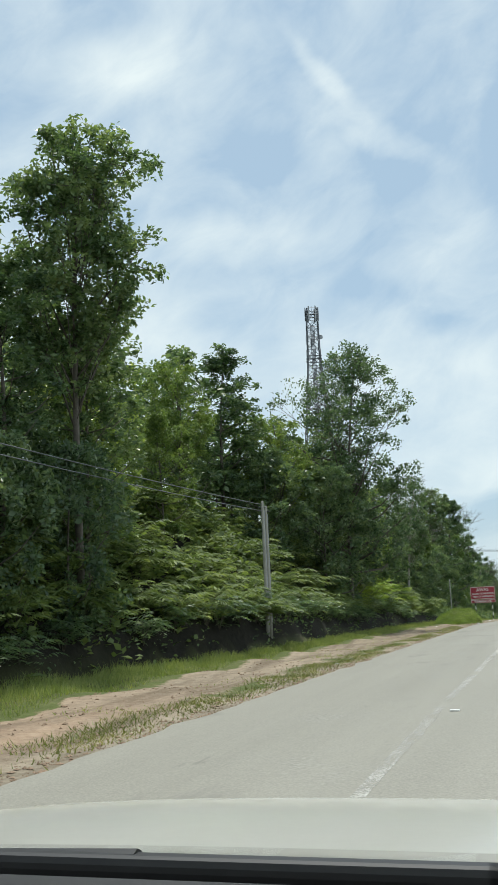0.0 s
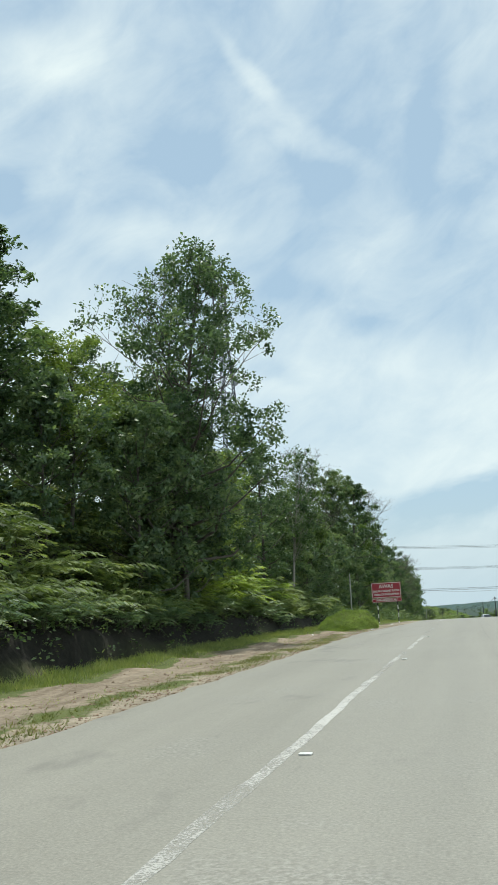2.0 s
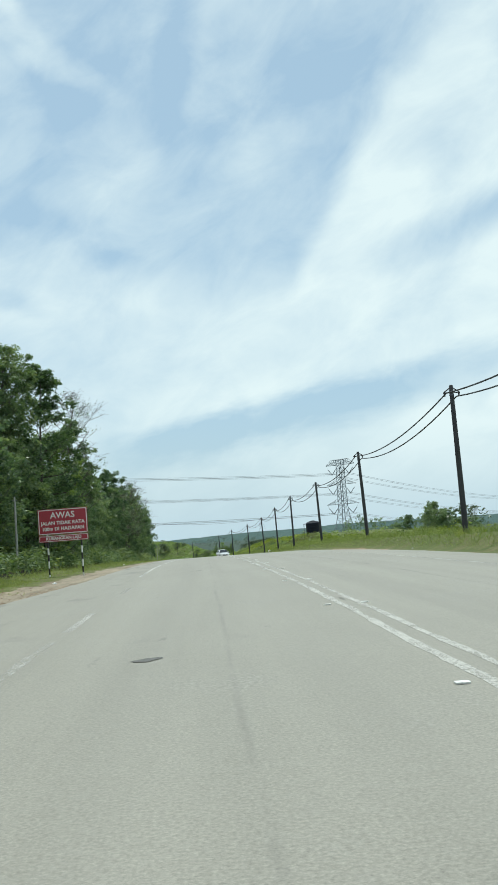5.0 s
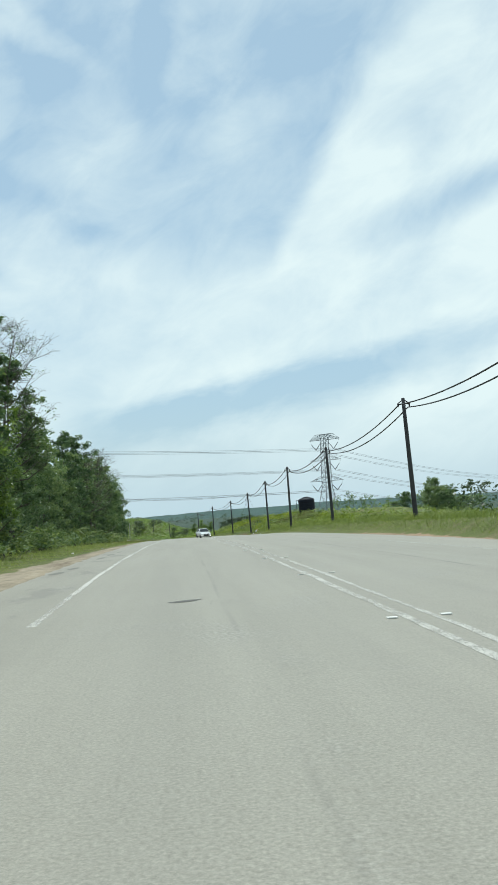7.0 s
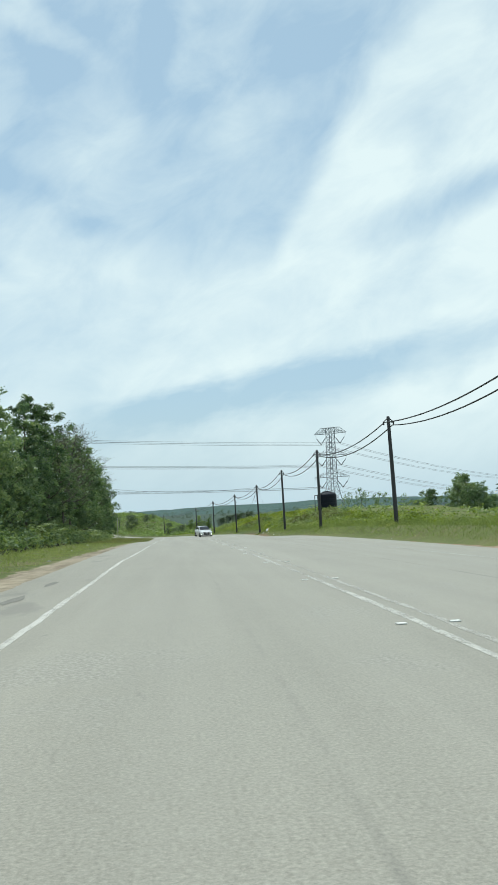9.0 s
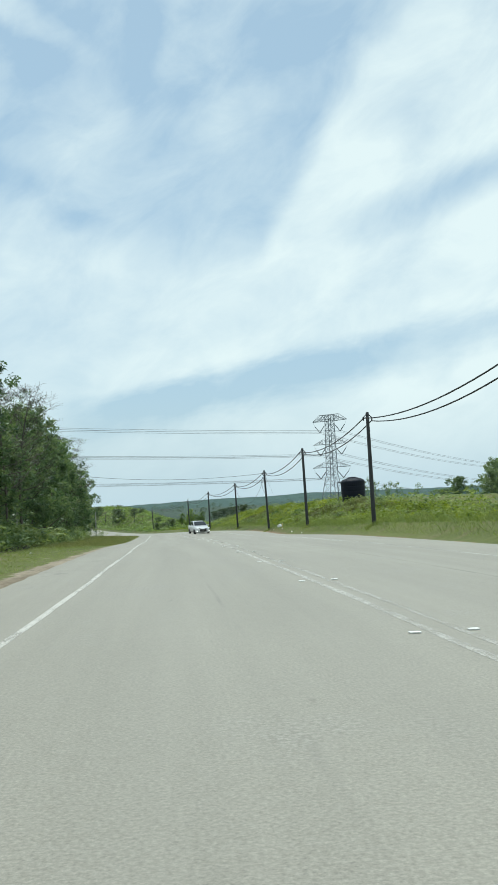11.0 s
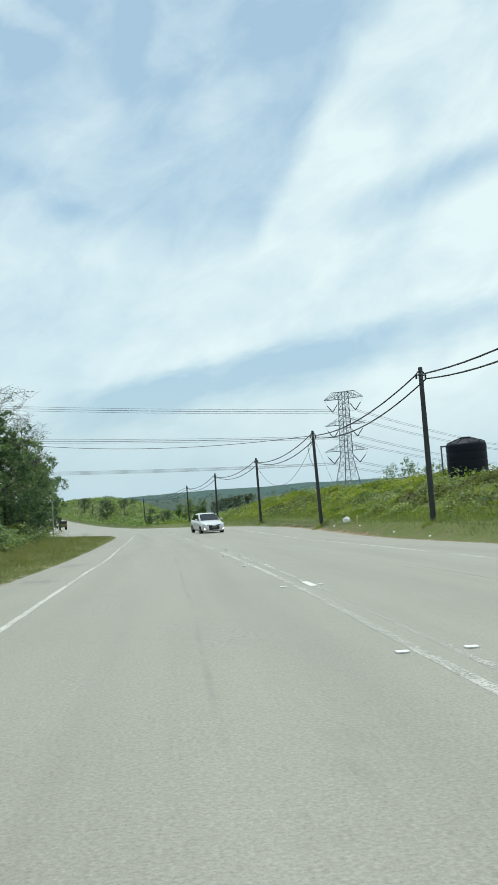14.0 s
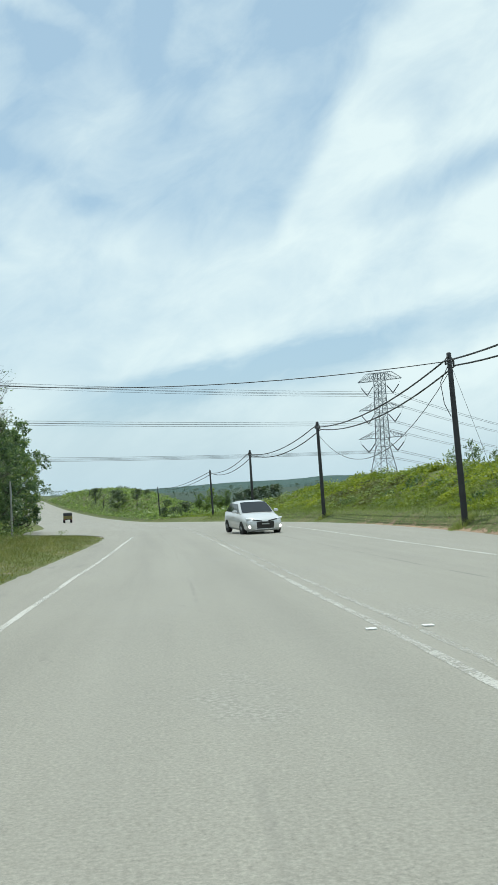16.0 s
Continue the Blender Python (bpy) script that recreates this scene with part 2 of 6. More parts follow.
def asphalt_material():
    s = Shade("bleached_asphalt")
    where = s.place(source="UV")
    fine = s.noise(40.0, 6, 0.8, where)
    chips = s.noise(7.0, 6, 0.7, where)
    blotch = s.noise(0.22, 6, 0.62, where)
    along = s.noise(1.1, 5, 0.6, s.place((1.0, 0.035, 1), "UV"))
    col = s.ramp(blotch, (0.3, (0.200, 0.190, 0.158)), (0.7, (0.278, 0.264, 0.222)))
    col = s.mix(0.55, col, s.ramp(along, (0.33, (0.170, 0.162, 0.134)), (0.67, (0.318, 0.304, 0.258))))
    col = s.mix(0.50, col, s.ramp(fine, (0.32, (0.06, 0.058, 0.048)), (0.68, (0.50, 0.48, 0.41))))
    col = s.mix(0.07, col, s.ramp(chips, (0.35, (0.13, 0.126, 0.117)), (0.65, (0.39, 0.38, 0.355))))
    # stones worn bare and tarry stains
    stain = s.ramp(s.noise(0.7, 6, 0.7, s.place((1, 0.4, 1), "UV")), (0.62, (0, 0, 0)), (0.72, (1, 1, 1)))
    col = s.mix(s.calc("MULTIPLY", stain, 0.22), col, (0.13, 0.126, 0.118))
    # dark paving joints along the lanes, broken up by wear
    sep = s.node("ShaderNodeSeparateXYZ")
    s.link(s.place(source="UV"), sep.inputs[0])
    wob = s.calc("MULTIPLY", s.calc("SUBTRACT", s.noise(0.12, 3, 0.5, where), 0.5), 0.16)
    u = s.calc("ADD", sep.outputs[0], wob)
    for at, wide, deep in ((0.45, 0.045, 0.28), (5.08, 0.05, 0.6)):
        d = s.calc("ABSOLUTE", s.calc("SUBTRACT", u, at))
        line = s.ramp(s.calc("DIVIDE", d, wide), (0.2, (1, 1, 1)), (1.0, (0, 0, 0)))
        worn = s.ramp(s.noise(0.9, 6, 0.7, s.place((1, 0.3, 1), "UV")), (0.45, (0, 0, 0)), (0.62, (1, 1, 1)))
        col = s.mix(s.calc("MULTIPLY", s.calc("MULTIPLY", line, worn), deep), col, (0.11, 0.107, 0.10))
    # ravelled patches where pale stones show between dark gaps
    ravel = s.ramp(s.noise(0.55, 5, 0.6, s.place((1, 0.6, 1), "UV")), (0.56, (0, 0, 0)), (0.66, (1, 1, 1)))
    pits = s.ramp(s.noise(24.0, 4, 0.7, where), (0.42, (0.12, 0.116, 0.10)), (0.52, (0.29, 0.28, 0.25)), (0.62, (0.46, 0.45, 0.41)))
    col = s.mix(s.calc("MULTIPLY", ravel, 0.34), col, pits)
    # dark damp stains along the shoulder
    side = s.ramp(s.calc("ADD", s.calc("MULTIPLY", sep.outputs[0], -0.5), -0.5), (0.45, (0, 0, 0)), (0.6, (1, 1, 1)))
    damp = s.ramp(s.noise(1.0, 4, 0.6, s.place((0.9, 0.3, 1), "UV")), (0.58, (0, 0, 0)), (0.66, (1, 1, 1)))
    col = s.mix(s.calc("MULTIPLY", s.calc("MULTIPLY", side, damp), 0.4), col, (0.13, 0.125, 0.115))
    # wheel tracks polished a little darker in each lane
    for at in (-0.35, 1.35, 3.6, 5.6):
        d = s.calc("ABSOLUTE", s.calc("SUBTRACT", u, at))
        track = s.ramp(s.calc("DIVIDE", d, 0.45), (0.0, (1, 1, 1)), (1.0, (0, 0, 0)))
        col = s.mix(s.calc("MULTIPLY", track, 0.10), col, (0.19, 0.184, 0.165))
    # short tarry scuffs
    scuff = s.ramp(s.noise(1.6, 4, 0.6, s.place((1.6, 0.35, 1), "UV")), (0.69, (0, 0, 0)), (0.74, (1, 1, 1)))
    col = s.mix(s.calc("MULTIPLY", scuff, 0.4), col, (0.10, 0.098, 0.09))
    s.bump(s.calc("ADD", fine, chips), 0.07, 0.004)
    return s.done(col, s.ramp(fine, (0.3, (0.55, 0.55, 0.55)), (0.7, (0.78, 0.78, 0.78))), 0.0, 0.38)


def paint_material(name, wear, colour=(0.74, 0.73, 0.68)):
    s = Shade(name)
    where = s.place(source="UV")
    n = s.calc("ADD", s.calc("MULTIPLY", s.noise(38.0, 4, 0.75, where), 0.52), s.calc("ADD", s.calc("MULTIPLY", s.noise(4.5, 6, 0.75, s.place((1, 0.5, 1), "UV")), 0.30), s.calc("MULTIPLY", s.noise(0.25, 2, 0.5, where), 0.18)))
    worn = s.ramp(n, (wear - 0.05, (0, 0, 0)), (wear + 0.06, (0.92, 0.92, 0.92)))
    grime = s.ramp(s.noise(20.0, 4, 0.6, where), (0.3, tuple(c * 0.8 for c in colour)), (0.7, colour))
    s.done(grime, 0.7, 0.0, 0.3)
    m, gone = s.node("ShaderNodeMixShader"), s.node("ShaderNodeBsdfTransparent")
    s.link(worn, m.inputs[0])
    s.link(gone.outputs[0], m.inputs[1])
    s.link(s.bsdf.outputs[0], m.inputs[2])
    s.link(m.outputs[0], s.out.inputs[0])
    return s.mat


def ground_material():
    s = Shade("verge_ground")
    where = s.place(source="World")
    dirt_mask = s.node("ShaderNodeAttribute")
    dirt_mask.attribute_name = "bare"
    orange = s.node("ShaderNodeAttribute")
    orange.attribute_name = "clay"
    grain, clump, field = s.noise(9.0, 6, 0.65, where), s.noise(1.3, 5, 0.6, where), s.noise(0.05, 4, 0.5, where)
    grass = s.ramp(clump, (0.25, (0.06, 0.072, 0.026)), (0.5, (0.105, 0.122, 0.044)), (0.75, (0.19, 0.185, 0.09)))
    grass = s.mix(0.5, grass, s.ramp(grain, (0.3, (0.03, 0.05, 0.014)), (0.7, (0.15, 0.19, 0.06))))
    grass = s.mix(s.ramp(field, (0.42, (0, 0, 0)), (0.62, (0.6, 0.6, 0.6))), grass, (0.14, 0.155, 0.05))
    worn = s.ramp(s.noise(0.45, 6, 0.7, where), (0.5, (0, 0, 0)), (0.66, (0.75, 0.75, 0.75)))
    grass = s.mix(worn, grass, s.ramp(grain, (0.3, (0.10, 0.085, 0.045)), (0.7, (0.24, 0.21, 0.12))))
    sand = s.ramp(s.noise(2.2, 6, 0.65, where), (0.25, (0.135, 0.116, 0.082)), (0.5, (0.265, 0.232, 0.178)), (0.8, (0.40, 0.362, 0.29)))
    clay = s.ramp(s.noise(1.8, 6, 0.65, where), (0.25, (0.16, 0.095, 0.058)), (0.5, (0.31, 0.185, 0.115)), (0.8, (0.42, 0.29, 0.20)))
    soil = s.mix(orange.outputs["Fac"], sand, clay)
    rut = s.ramp(s.noise(1.0, 5, 0.6, s.place((1.7, 0.16, 1), "World")), (0.35, (0.42, 0.38, 0.34)), (0.5, (1, 1, 1)), (0.7, (1.4, 1.38, 1.35)))
    soil = s.mix(0.8, soil, rut, "MULTIPLY")
    soil = s.mix(0.3, soil, s.ramp(grain, (0.3, (0.12, 0.09, 0.06)), (0.7, (0.5, 0.42, 0.32))))
    edge = s.calc("ADD", dirt_mask.outputs["Fac"], s.calc("MULTIPLY", s.calc("SUBTRACT", s.noise(0.9, 7, 0.72, where), 0.5), 2.3))
    col = s.mix(s.ramp(edge, (0.42, (0, 0, 0)), (0.58, (1, 1, 1))), grass, soil)
    humus_shade = s.node("ShaderNodeAttribute")
    humus_shade.attribute_name = "humus_shade"
    # dark leaf litter, taken near black to paint in shade under overhanging ferns
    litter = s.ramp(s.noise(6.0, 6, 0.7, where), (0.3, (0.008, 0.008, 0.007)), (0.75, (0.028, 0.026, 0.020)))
    col = s.mix(humus_shade.outputs["Fac"], col, litter)
    wooded = s.node("ShaderNodeAttribute")
    wooded.attribute_name = "woods"
    # far woodland cover, turned bluish in its colour to imitate haze
    hazy_canopy = s.ramp(s.noise(0.12, 6, 0.7, where), (0.3, (0.032, 0.055, 0.048)), (0.7, (0.062, 0.092, 0.08)))
    col = s.mix(s.calc("MULTIPLY", wooded.outputs["Fac"], 0.9), col, hazy_canopy)
    s.bump(s.calc("ADD", grain, clump), 0.6, 0.06)
    return s.done(col, 0.92, 0.0, 0.15)


M_ASPHALT = asphalt_material()
M_LINE = paint_material("worn_road_paint", 0.452, (0.60, 0.59, 0.55))
M_LINE_MID = paint_material("half_worn_road_paint", 0.472, (0.54, 0.53, 0.49))
M_LINE_BAD = paint_material("very_worn_road_paint", 0.494, (0.52, 0.51, 0.47))
M_LINE_THIN = paint_material("thin_road_paint", 0.488, (0.52, 0.51, 0.47))
M_TAR = plain("tarry_patch", (0.09, 0.088, 0.08), 0.7, vary=0.35, scale=14.0, bump=0.3)
M_STAIN = plain("grey_damp_stain", (0.165, 0.159, 0.140), 0.75, vary=0.3, scale=9.0, bump=0.2)
M_FRESH = plain("fresh_road_paint", (0.62, 0.61, 0.57), 0.6, vary=0.15, scale=12.0)
M_STUD = plain("white_stud_casting", (0.72, 0.72, 0.70), 0.5, vary=0.3, scale=30.0)
M_STUD_GLASS = plain("stud_reflector", (0.55, 0.55, 0.54), 0.25, vary=0.3)
M_GROUND = ground_material()
M_BARK = plain("grey_bark", (0.105, 0.094, 0.08), 0.9, vary=0.45, scale=3.0, bump=0.4)
M_BARK_PALE = plain("pale_bark", (0.30, 0.28, 0.25), 0.9, vary=0.35, scale=3.0, bump=0.3)
M_LEAF = leaf_material("tree_leaf", (0.044, 0.086, 0.052), (0.135, 0.215, 0.108), (0.32, 0.40, 0.20), 0.5)
# yellower tree leaf, with sunlit brightness put into its base colour
M_LEAF_LIGHT = leaf_material("sunny_tree_leaf", (0.055, 0.10, 0.036), (0.175, 0.265, 0.082), (0.38, 0.47, 0.15), 0.5)
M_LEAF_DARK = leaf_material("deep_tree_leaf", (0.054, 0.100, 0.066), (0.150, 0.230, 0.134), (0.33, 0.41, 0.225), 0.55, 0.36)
M_LEAF_FAR = leaf_material("far_tree_leaf", (0.045, 0.075, 0.048), (0.088, 0.130, 0.075), (0.15, 0.20, 0.11))
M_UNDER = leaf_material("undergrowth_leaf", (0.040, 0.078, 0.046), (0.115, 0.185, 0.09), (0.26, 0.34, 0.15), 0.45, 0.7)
M_FERN = leaf_material("fern_leaf", (0.07, 0.115, 0.048), (0.19, 0.26, 0.10), (0.38, 0.44, 0.19), 0.5, 0.6)
# fern leaf brightened in its base colour, as if in sun
M_FERN_BRIGHT = leaf_material("sunlit_fern_leaf", (0.12, 0.20, 0.04), (0.30, 0.42, 0.08), (0.48, 0.56, 0.14), 0.5, 0.6)
M_WEED = leaf_material("weed_leaf", (0.045, 0.085, 0.018), (0.215, 0.285, 0.038), (0.41, 0.45, 0.085), 0.5, 0.7, 0.45)
M_GRASS = leaf_material("grass_blade", (0.09, 0.11, 0.04), (0.175, 0.20, 0.072), (0.36, 0.34, 0.17), 0.5)
M_POLE = plain("tarred_pole", (0.035, 0.036, 0.04), 0.7, vary=0.35, scale=2.0)
M_CONCRETE = plain("grey_concrete", (0.30, 0.30, 0.27), 0.85, vary=0.3, scale=3.0, bump=0.2)
M_CABLE = plain("black_cable", (0.02, 0.02, 0.022), 0.6)
M_WIRE = plain("aluminium_wire", (0.16, 0.17, 0.19), 0.55, 0.5)
M_STEEL = plain("galvanised_steel", (0.34, 0.36, 0.38), 0.5, 0.6, 0.2)
M_PYLON = plain("dull_pylon_steel", (0.24, 0.26, 0.28), 0.6, 0.3, 0.25)
M_FOG = plain("lit_fog_lamp", (0.9, 0.9, 0.88), 0.1, vary=0.03)
M_FOG.node_tree.nodes["Principled BSDF"].inputs["Emission Color"].default_value = (1.0, 0.97, 0.9, 1)
M_FOG.node_tree.nodes["Principled BSDF"].inputs["Emission Strength"].default_value = 1.5
M_STEEL_DARK = plain("weathered_tower_steel", (0.12, 0.13, 0.15), 0.6, 0.4, 0.3)
M_RED = plain("red_sign_sheet", (0.34, 0.035, 0.055), 0.45, vary=0.12, scale=3.0)
M_SIGN_WHITE = plain("white_sign_film", (0.72, 0.70, 0.70), 0.5, vary=0.08)
M_BLACK = plain("black_paint", (0.02, 0.02, 0.02), 0.5)
M_WHITE = plain("white_paint", (0.72, 0.72, 0.68), 0.5, vary=0.1)
M_TANK = plain("black_polyethylene", (0.005, 0.008, 0.017), 0.6, vary=0.3, scale=2.0, spec=0.22)
M_PLASTIC = plain("white_plastic_bag", (0.75, 0.75, 0.74), 0.35, vary=0.12, scale=9.0)
M_MARKER = plain("faded_yellow_paint", (0.52, 0.42, 0.16), 0.6, vary=0.25)
M_STRAW = plain("pale_straw", (0.42, 0.40, 0.30), 0.8, vary=0.2)
M_OLIVE = leaf_material("dry_olive_leaf", (0.075, 0.085, 0.036), (0.18, 0.20, 0.085), (0.31, 0.32, 0.15), 0.45, 0.7, 0.6)
M_CAR = plain("silver_car_paint", (0.66, 0.67, 0.68), 0.2, 0.25, 0.04)
M_GLASS = plain("dark_car_glass", (0.015, 0.018, 0.02), 0.05, vary=0.1)
M_TYRE = plain("tyre_rubber", (0.015, 0.015, 0.016), 0.85)
M_LAMP = plain("lamp_glass", (0.80, 0.82, 0.84), 0.1, vary=0.05)
M_LORRY = plain("yellow_lorry_paint", (0.15, 0.125, 0.03), 0.5)
M_CANVAS = plain("dark_canvas", (0.04, 0.04, 0.045), 0.85)
hill = Shade("haze_tinted_hill")
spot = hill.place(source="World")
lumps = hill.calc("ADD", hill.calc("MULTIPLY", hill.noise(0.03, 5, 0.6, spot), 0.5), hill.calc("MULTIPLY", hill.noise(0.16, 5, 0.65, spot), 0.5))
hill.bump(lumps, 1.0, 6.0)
# woodland green with distance haze tinted into the base colour
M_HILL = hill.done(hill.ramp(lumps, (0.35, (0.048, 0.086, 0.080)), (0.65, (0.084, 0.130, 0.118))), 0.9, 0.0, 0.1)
M_CLOD = plain("dry_soil_clod", (0.27, 0.19, 0.13), 0.95, vary=0.4, scale=1.5)
M_VERGE = leaf_material("verge_grass_blade", (0.12, 0.16, 0.055), (0.24, 0.305, 0.10), (0.42, 0.44, 0.20), 0.5, 0.6, 1.6)
M_MOUND = leaf_material("fresh_mound_grass", (0.10, 0.17, 0.04), (0.225, 0.32, 0.08), (0.37, 0.46, 0.15), 0.5, 0.6)
M_CAR_WHITE = plain("white_car_paint", (0.80, 0.80, 0.76), 0.12, 0.0, 0.02)
M_DASH = plain("grey_brown_dashboard_plastic", (0.085, 0.078, 0.066), 0.65, vary=0.12, scale=20.0, bump=0.1)
M_TRIM = plain("black_trim_plastic", (0.018, 0.018, 0.019), 0.5, vary=0.2)

# ---- mesh helpers ----
def mesh_of(name, verts, faces, material, smooth=False):
    me = bpy.data.meshes.new(name)
    me.from_pydata([tuple(v) for v in verts], [], [tuple(f) for f in faces])
    me.materials.append(material)
    if smooth:
        me.polygons.foreach_set("use_smooth", [True] * len(me.polygons))
    me.update()
    return me


def bm_mesh(name, bm, material, smooth=False):
    me = bpy.data.meshes.new(name)
    bm.to_mesh(me)
    bm.free()
    me.materials.append(material)
    if smooth:
        me.polygons.foreach_set("use_smooth", [True] * len(me.polygons))
    return me


def part(name, data, material, parent, label="", smooth=False):
    """One mesh object under a thing or a part."""
    me = bm_mesh(name, data, material, smooth) if isinstance(data, bmesh.types.BMesh) else data
    ob = new(name, me)
    ob.parent = parent
    if label:
        ob["label"] = label
    return ob


def empty(name, m, label, category, group="", kind=""):
    ob = new(name)
    ob.empty_display_size = 0.2
    ob.matrix_basis = m
    return tagged(ob, label, category, group, kind)


def box(bm, c, size, m=None, bevel=0.0):
    """A box with centre c; bevelled where asked."""
    r = bmesh.ops.create_cube(bm, size=1.0, matrix=(m or Matrix()) @ Matrix.Translation(c) @ Matrix.Diagonal((*size, 1)))
    if bevel:
        edges = list({e for v in r["verts"] for e in v.link_edges})
        bmesh.ops.bevel(bm, geom=edges, offset=bevel, segments=2, affect="EDGES", profile=0.6)
    return bm


def rod(bm, p, q, r1, r2=None, n=8, caps=True):
    """A tapered round bar from p to q."""
    p, q = Vector(p), Vector(q)
    d = q - p
    m = Matrix.Translation((p + q) / 2) @ d.to_track_quat("Z", "Y").to_matrix().to_4x4()
    bmesh.ops.create_cone(bm, cap_ends=caps, segments=n, radius1=r1, radius2=r1 if r2 is None else r2, depth=d.length, matrix=m)
    return bm


def bar(bm, p, q, w):
    """A square steel angle or bar from p to q, four faces only."""
    return rod(bm, p, q, w * 0.7, n=4, caps=False)


def lathe(bm, rings, n=24, at=(0, 0, 0)):
    """Rings of (radius, z) turned round z and closed above and below."""
    loops = []
    for r, z in rings:
        loops.append([bm.verts.new((at[0] + r * math.cos(2 * math.pi * i / n), at[1] + r * math.sin(2 * math.pi * i / n), at[2] + z)) for i in range(n)])
    for a, b in zip(loops, loops[1:]):
        for i in range(n):
            bm.faces.new((a[i], a[(i + 1) % n], b[(i + 1) % n], b[i]))
    bm.faces.new(loops[0][::-1])
    bm.faces.new(loops[-1])
    return bm


def tube_mesh(name, lines, material, n=5):
    """Tapered tubes along lines of (point, radius)."""
    verts, faces = [], []
    sides = n
    for line in lines:
        n = sides if line[0][1] > 0.05 else 3
        base = len(verts)
        for i, (p, r) in enumerate(line):
            d = (Vector(line[min(i + 1, len(line) - 1)][0]) - Vector(line[max(i - 1, 0)][0])).normalized()
            s = d.cross(Vector((0.3, 0.2, 1)) if abs(d.z) < 0.9 else Vector((1, 0, 0))).normalized()
            w = d.cross(s)
            for k in range(n):
                a = 2 * math.pi * k / n
                verts.append(Vector(p) + (s * math.cos(a) + w * math.sin(a)) * r)
        for i in range(len(line) - 1):
            for k in range(n):
                a, b = base + i * n + k, base + i * n + (k + 1) % n
                faces.append((a, b, b + n, a + n))
        faces.append([base + k for k in range(n)][::-1])
        faces.append([base + (len(line) - 1) * n + k for k in range(n)])
    return mesh_of(name, verts, faces, material, True)


def leaf_mesh(name, points, sizes, rng, material, droop=0.2, narrow=0.45, up=0.4):
    """Small folded leaves, each an island of two faces, at the points."""
    n = len(points)
    points, sizes = np.asarray(points, float), np.asarray(sizes, float)
    axis = rng.normal(size=(n, 3))
    axis[:, 2] = axis[:, 2] * 0.5 - droop
    axis /= np.linalg.norm(axis, axis=1)[:, None]
    other = rng.normal(size=(n, 3)) + (0, 0, up)
    side = np.cross(axis, other)
    side /= np.linalg.norm(side, axis=1)[:, None] + 1e-9
    fold = np.cross(side, axis) * (sizes * 0.10)[:, None]
    length, width = axis * sizes[:, None], side * (sizes * narrow)[:, None]
    v = np.empty((n, 4, 3))
    v[:, 0], v[:, 2] = points, points + length
    v[:, 1], v[:, 3] = points + length * 0.45 + width * 0.5 + fold, points + length * 0.45 - width * 0.5 + fold
    return quads(name, v.reshape(-1, 3), 4, material)


def quads(name, verts, corners, material):
    me = bpy.data.meshes.new(name)
    n = len(verts) // corners
    me.vertices.add(len(verts))
    me.vertices.foreach_set("co", np.asarray(verts, np.float32).ravel())
    me.loops.add(n * corners)
    me.loops.foreach_set("vertex_index", np.arange(n * corners, dtype=np.int32))
    me.polygons.add(n)
    me.polygons.foreach_set("loop_start", np.arange(0, n * corners, corners, dtype=np.int32))
    me.materials.append(material)
    me.update(calc_edges=True)
    return me


def cable(name, points, radius, material, label, category, group):
    c = bpy.data.curves.new(name, "CURVE")
    c.dimensions, c.bevel_depth, c.bevel_resolution, c.resolution_u = "3D", radius, 1, 2
    s = c.splines.new("POLY")
    s.points.add(len(points) - 1)
    for p, q in zip(s.points, points):
        p.co = (*q, 1)
    c.materials.append(material)
    return tagged(new(name, c), label, category, group)


def sagging(p, q, sag, n=16):
    p, q = Vector(p), Vector(q)
    return [p.lerp(q, i / n) - Vector((0, 0, sag * 4 * (i / n) * (1 - i / n))) for i in range(n + 1)]


# ---- the lie of the land ----
def smooth_table(y, ys, zs):
    """A smooth line through the table's points."""
    y, ys, zs = np.asarray(y, float), np.asarray(ys, float), np.asarray(zs, float)
    g = np.gradient(zs, ys)
    i = np.clip(np.searchsorted(ys, y) - 1, 0, len(ys) - 2)
    h = ys[i + 1] - ys[i]
    u = np.clip((y - ys[i]) / h, 0, 1)
    return ((2 * u**3 - 3 * u * u + 1) * zs[i] + (u**3 - 2 * u * u + u) * h * g[i]
            + (-2 * u**3 + 3 * u * u) * zs[i + 1] + (u**3 - u * u) * h * g[i + 1])


def road_z(y):
    return smooth_table(y, (-200, 0, 40, 80, 120, 160, 200, 239, 263, 296, 357, 430, 519, 700, 1000),
                        (-1.2, 0.0, 0.23, 0.32, -0.13, -0.88, -2.05, -2.75, -3.4, -4.4, -6.1, -7.0, -6.2, 1.0, 1.0))


def road_shift(y):
    """How far the road's middle has bent to the left."""
    return smooth_table(y, (-200, 150, 190, 214, 239, 263, 296, 357, 430, 519, 700, 1000),
                        (0, 0, 0, -0.6, -2.0, -4.2, -7.6, -16.0, -29.0, -48.0, -95.0, -200.0))


def step(a):
    a = np.clip(a, 0, 1)
    return a * a * (3 - 2 * a)


def foot_of_slope(y):
    """Where the wooded slope rises from the verge, as an offset from the road's middle."""
    return np.interp(y, (0, 22, 29, 35, 40, 56, 85, 225, 244, 300), (-10.6, -10.2, -9.15, -9.1, -9.3, -9.6, -8.4, -8.2, -10.2, -10.2))


def left_edge(y):
    return np.interp(y, (0, 58, 75, 195, 206, 214, 221, 226, 229, 232, 236, 241, 250, 262, 300), (-4.4, -4.6, -3.5, -3.4, -3.15, -2.8, -2.45, -2.3, -2.4, -2.8, -4.1, -6.3, -8.2, -8.8, -8.8))


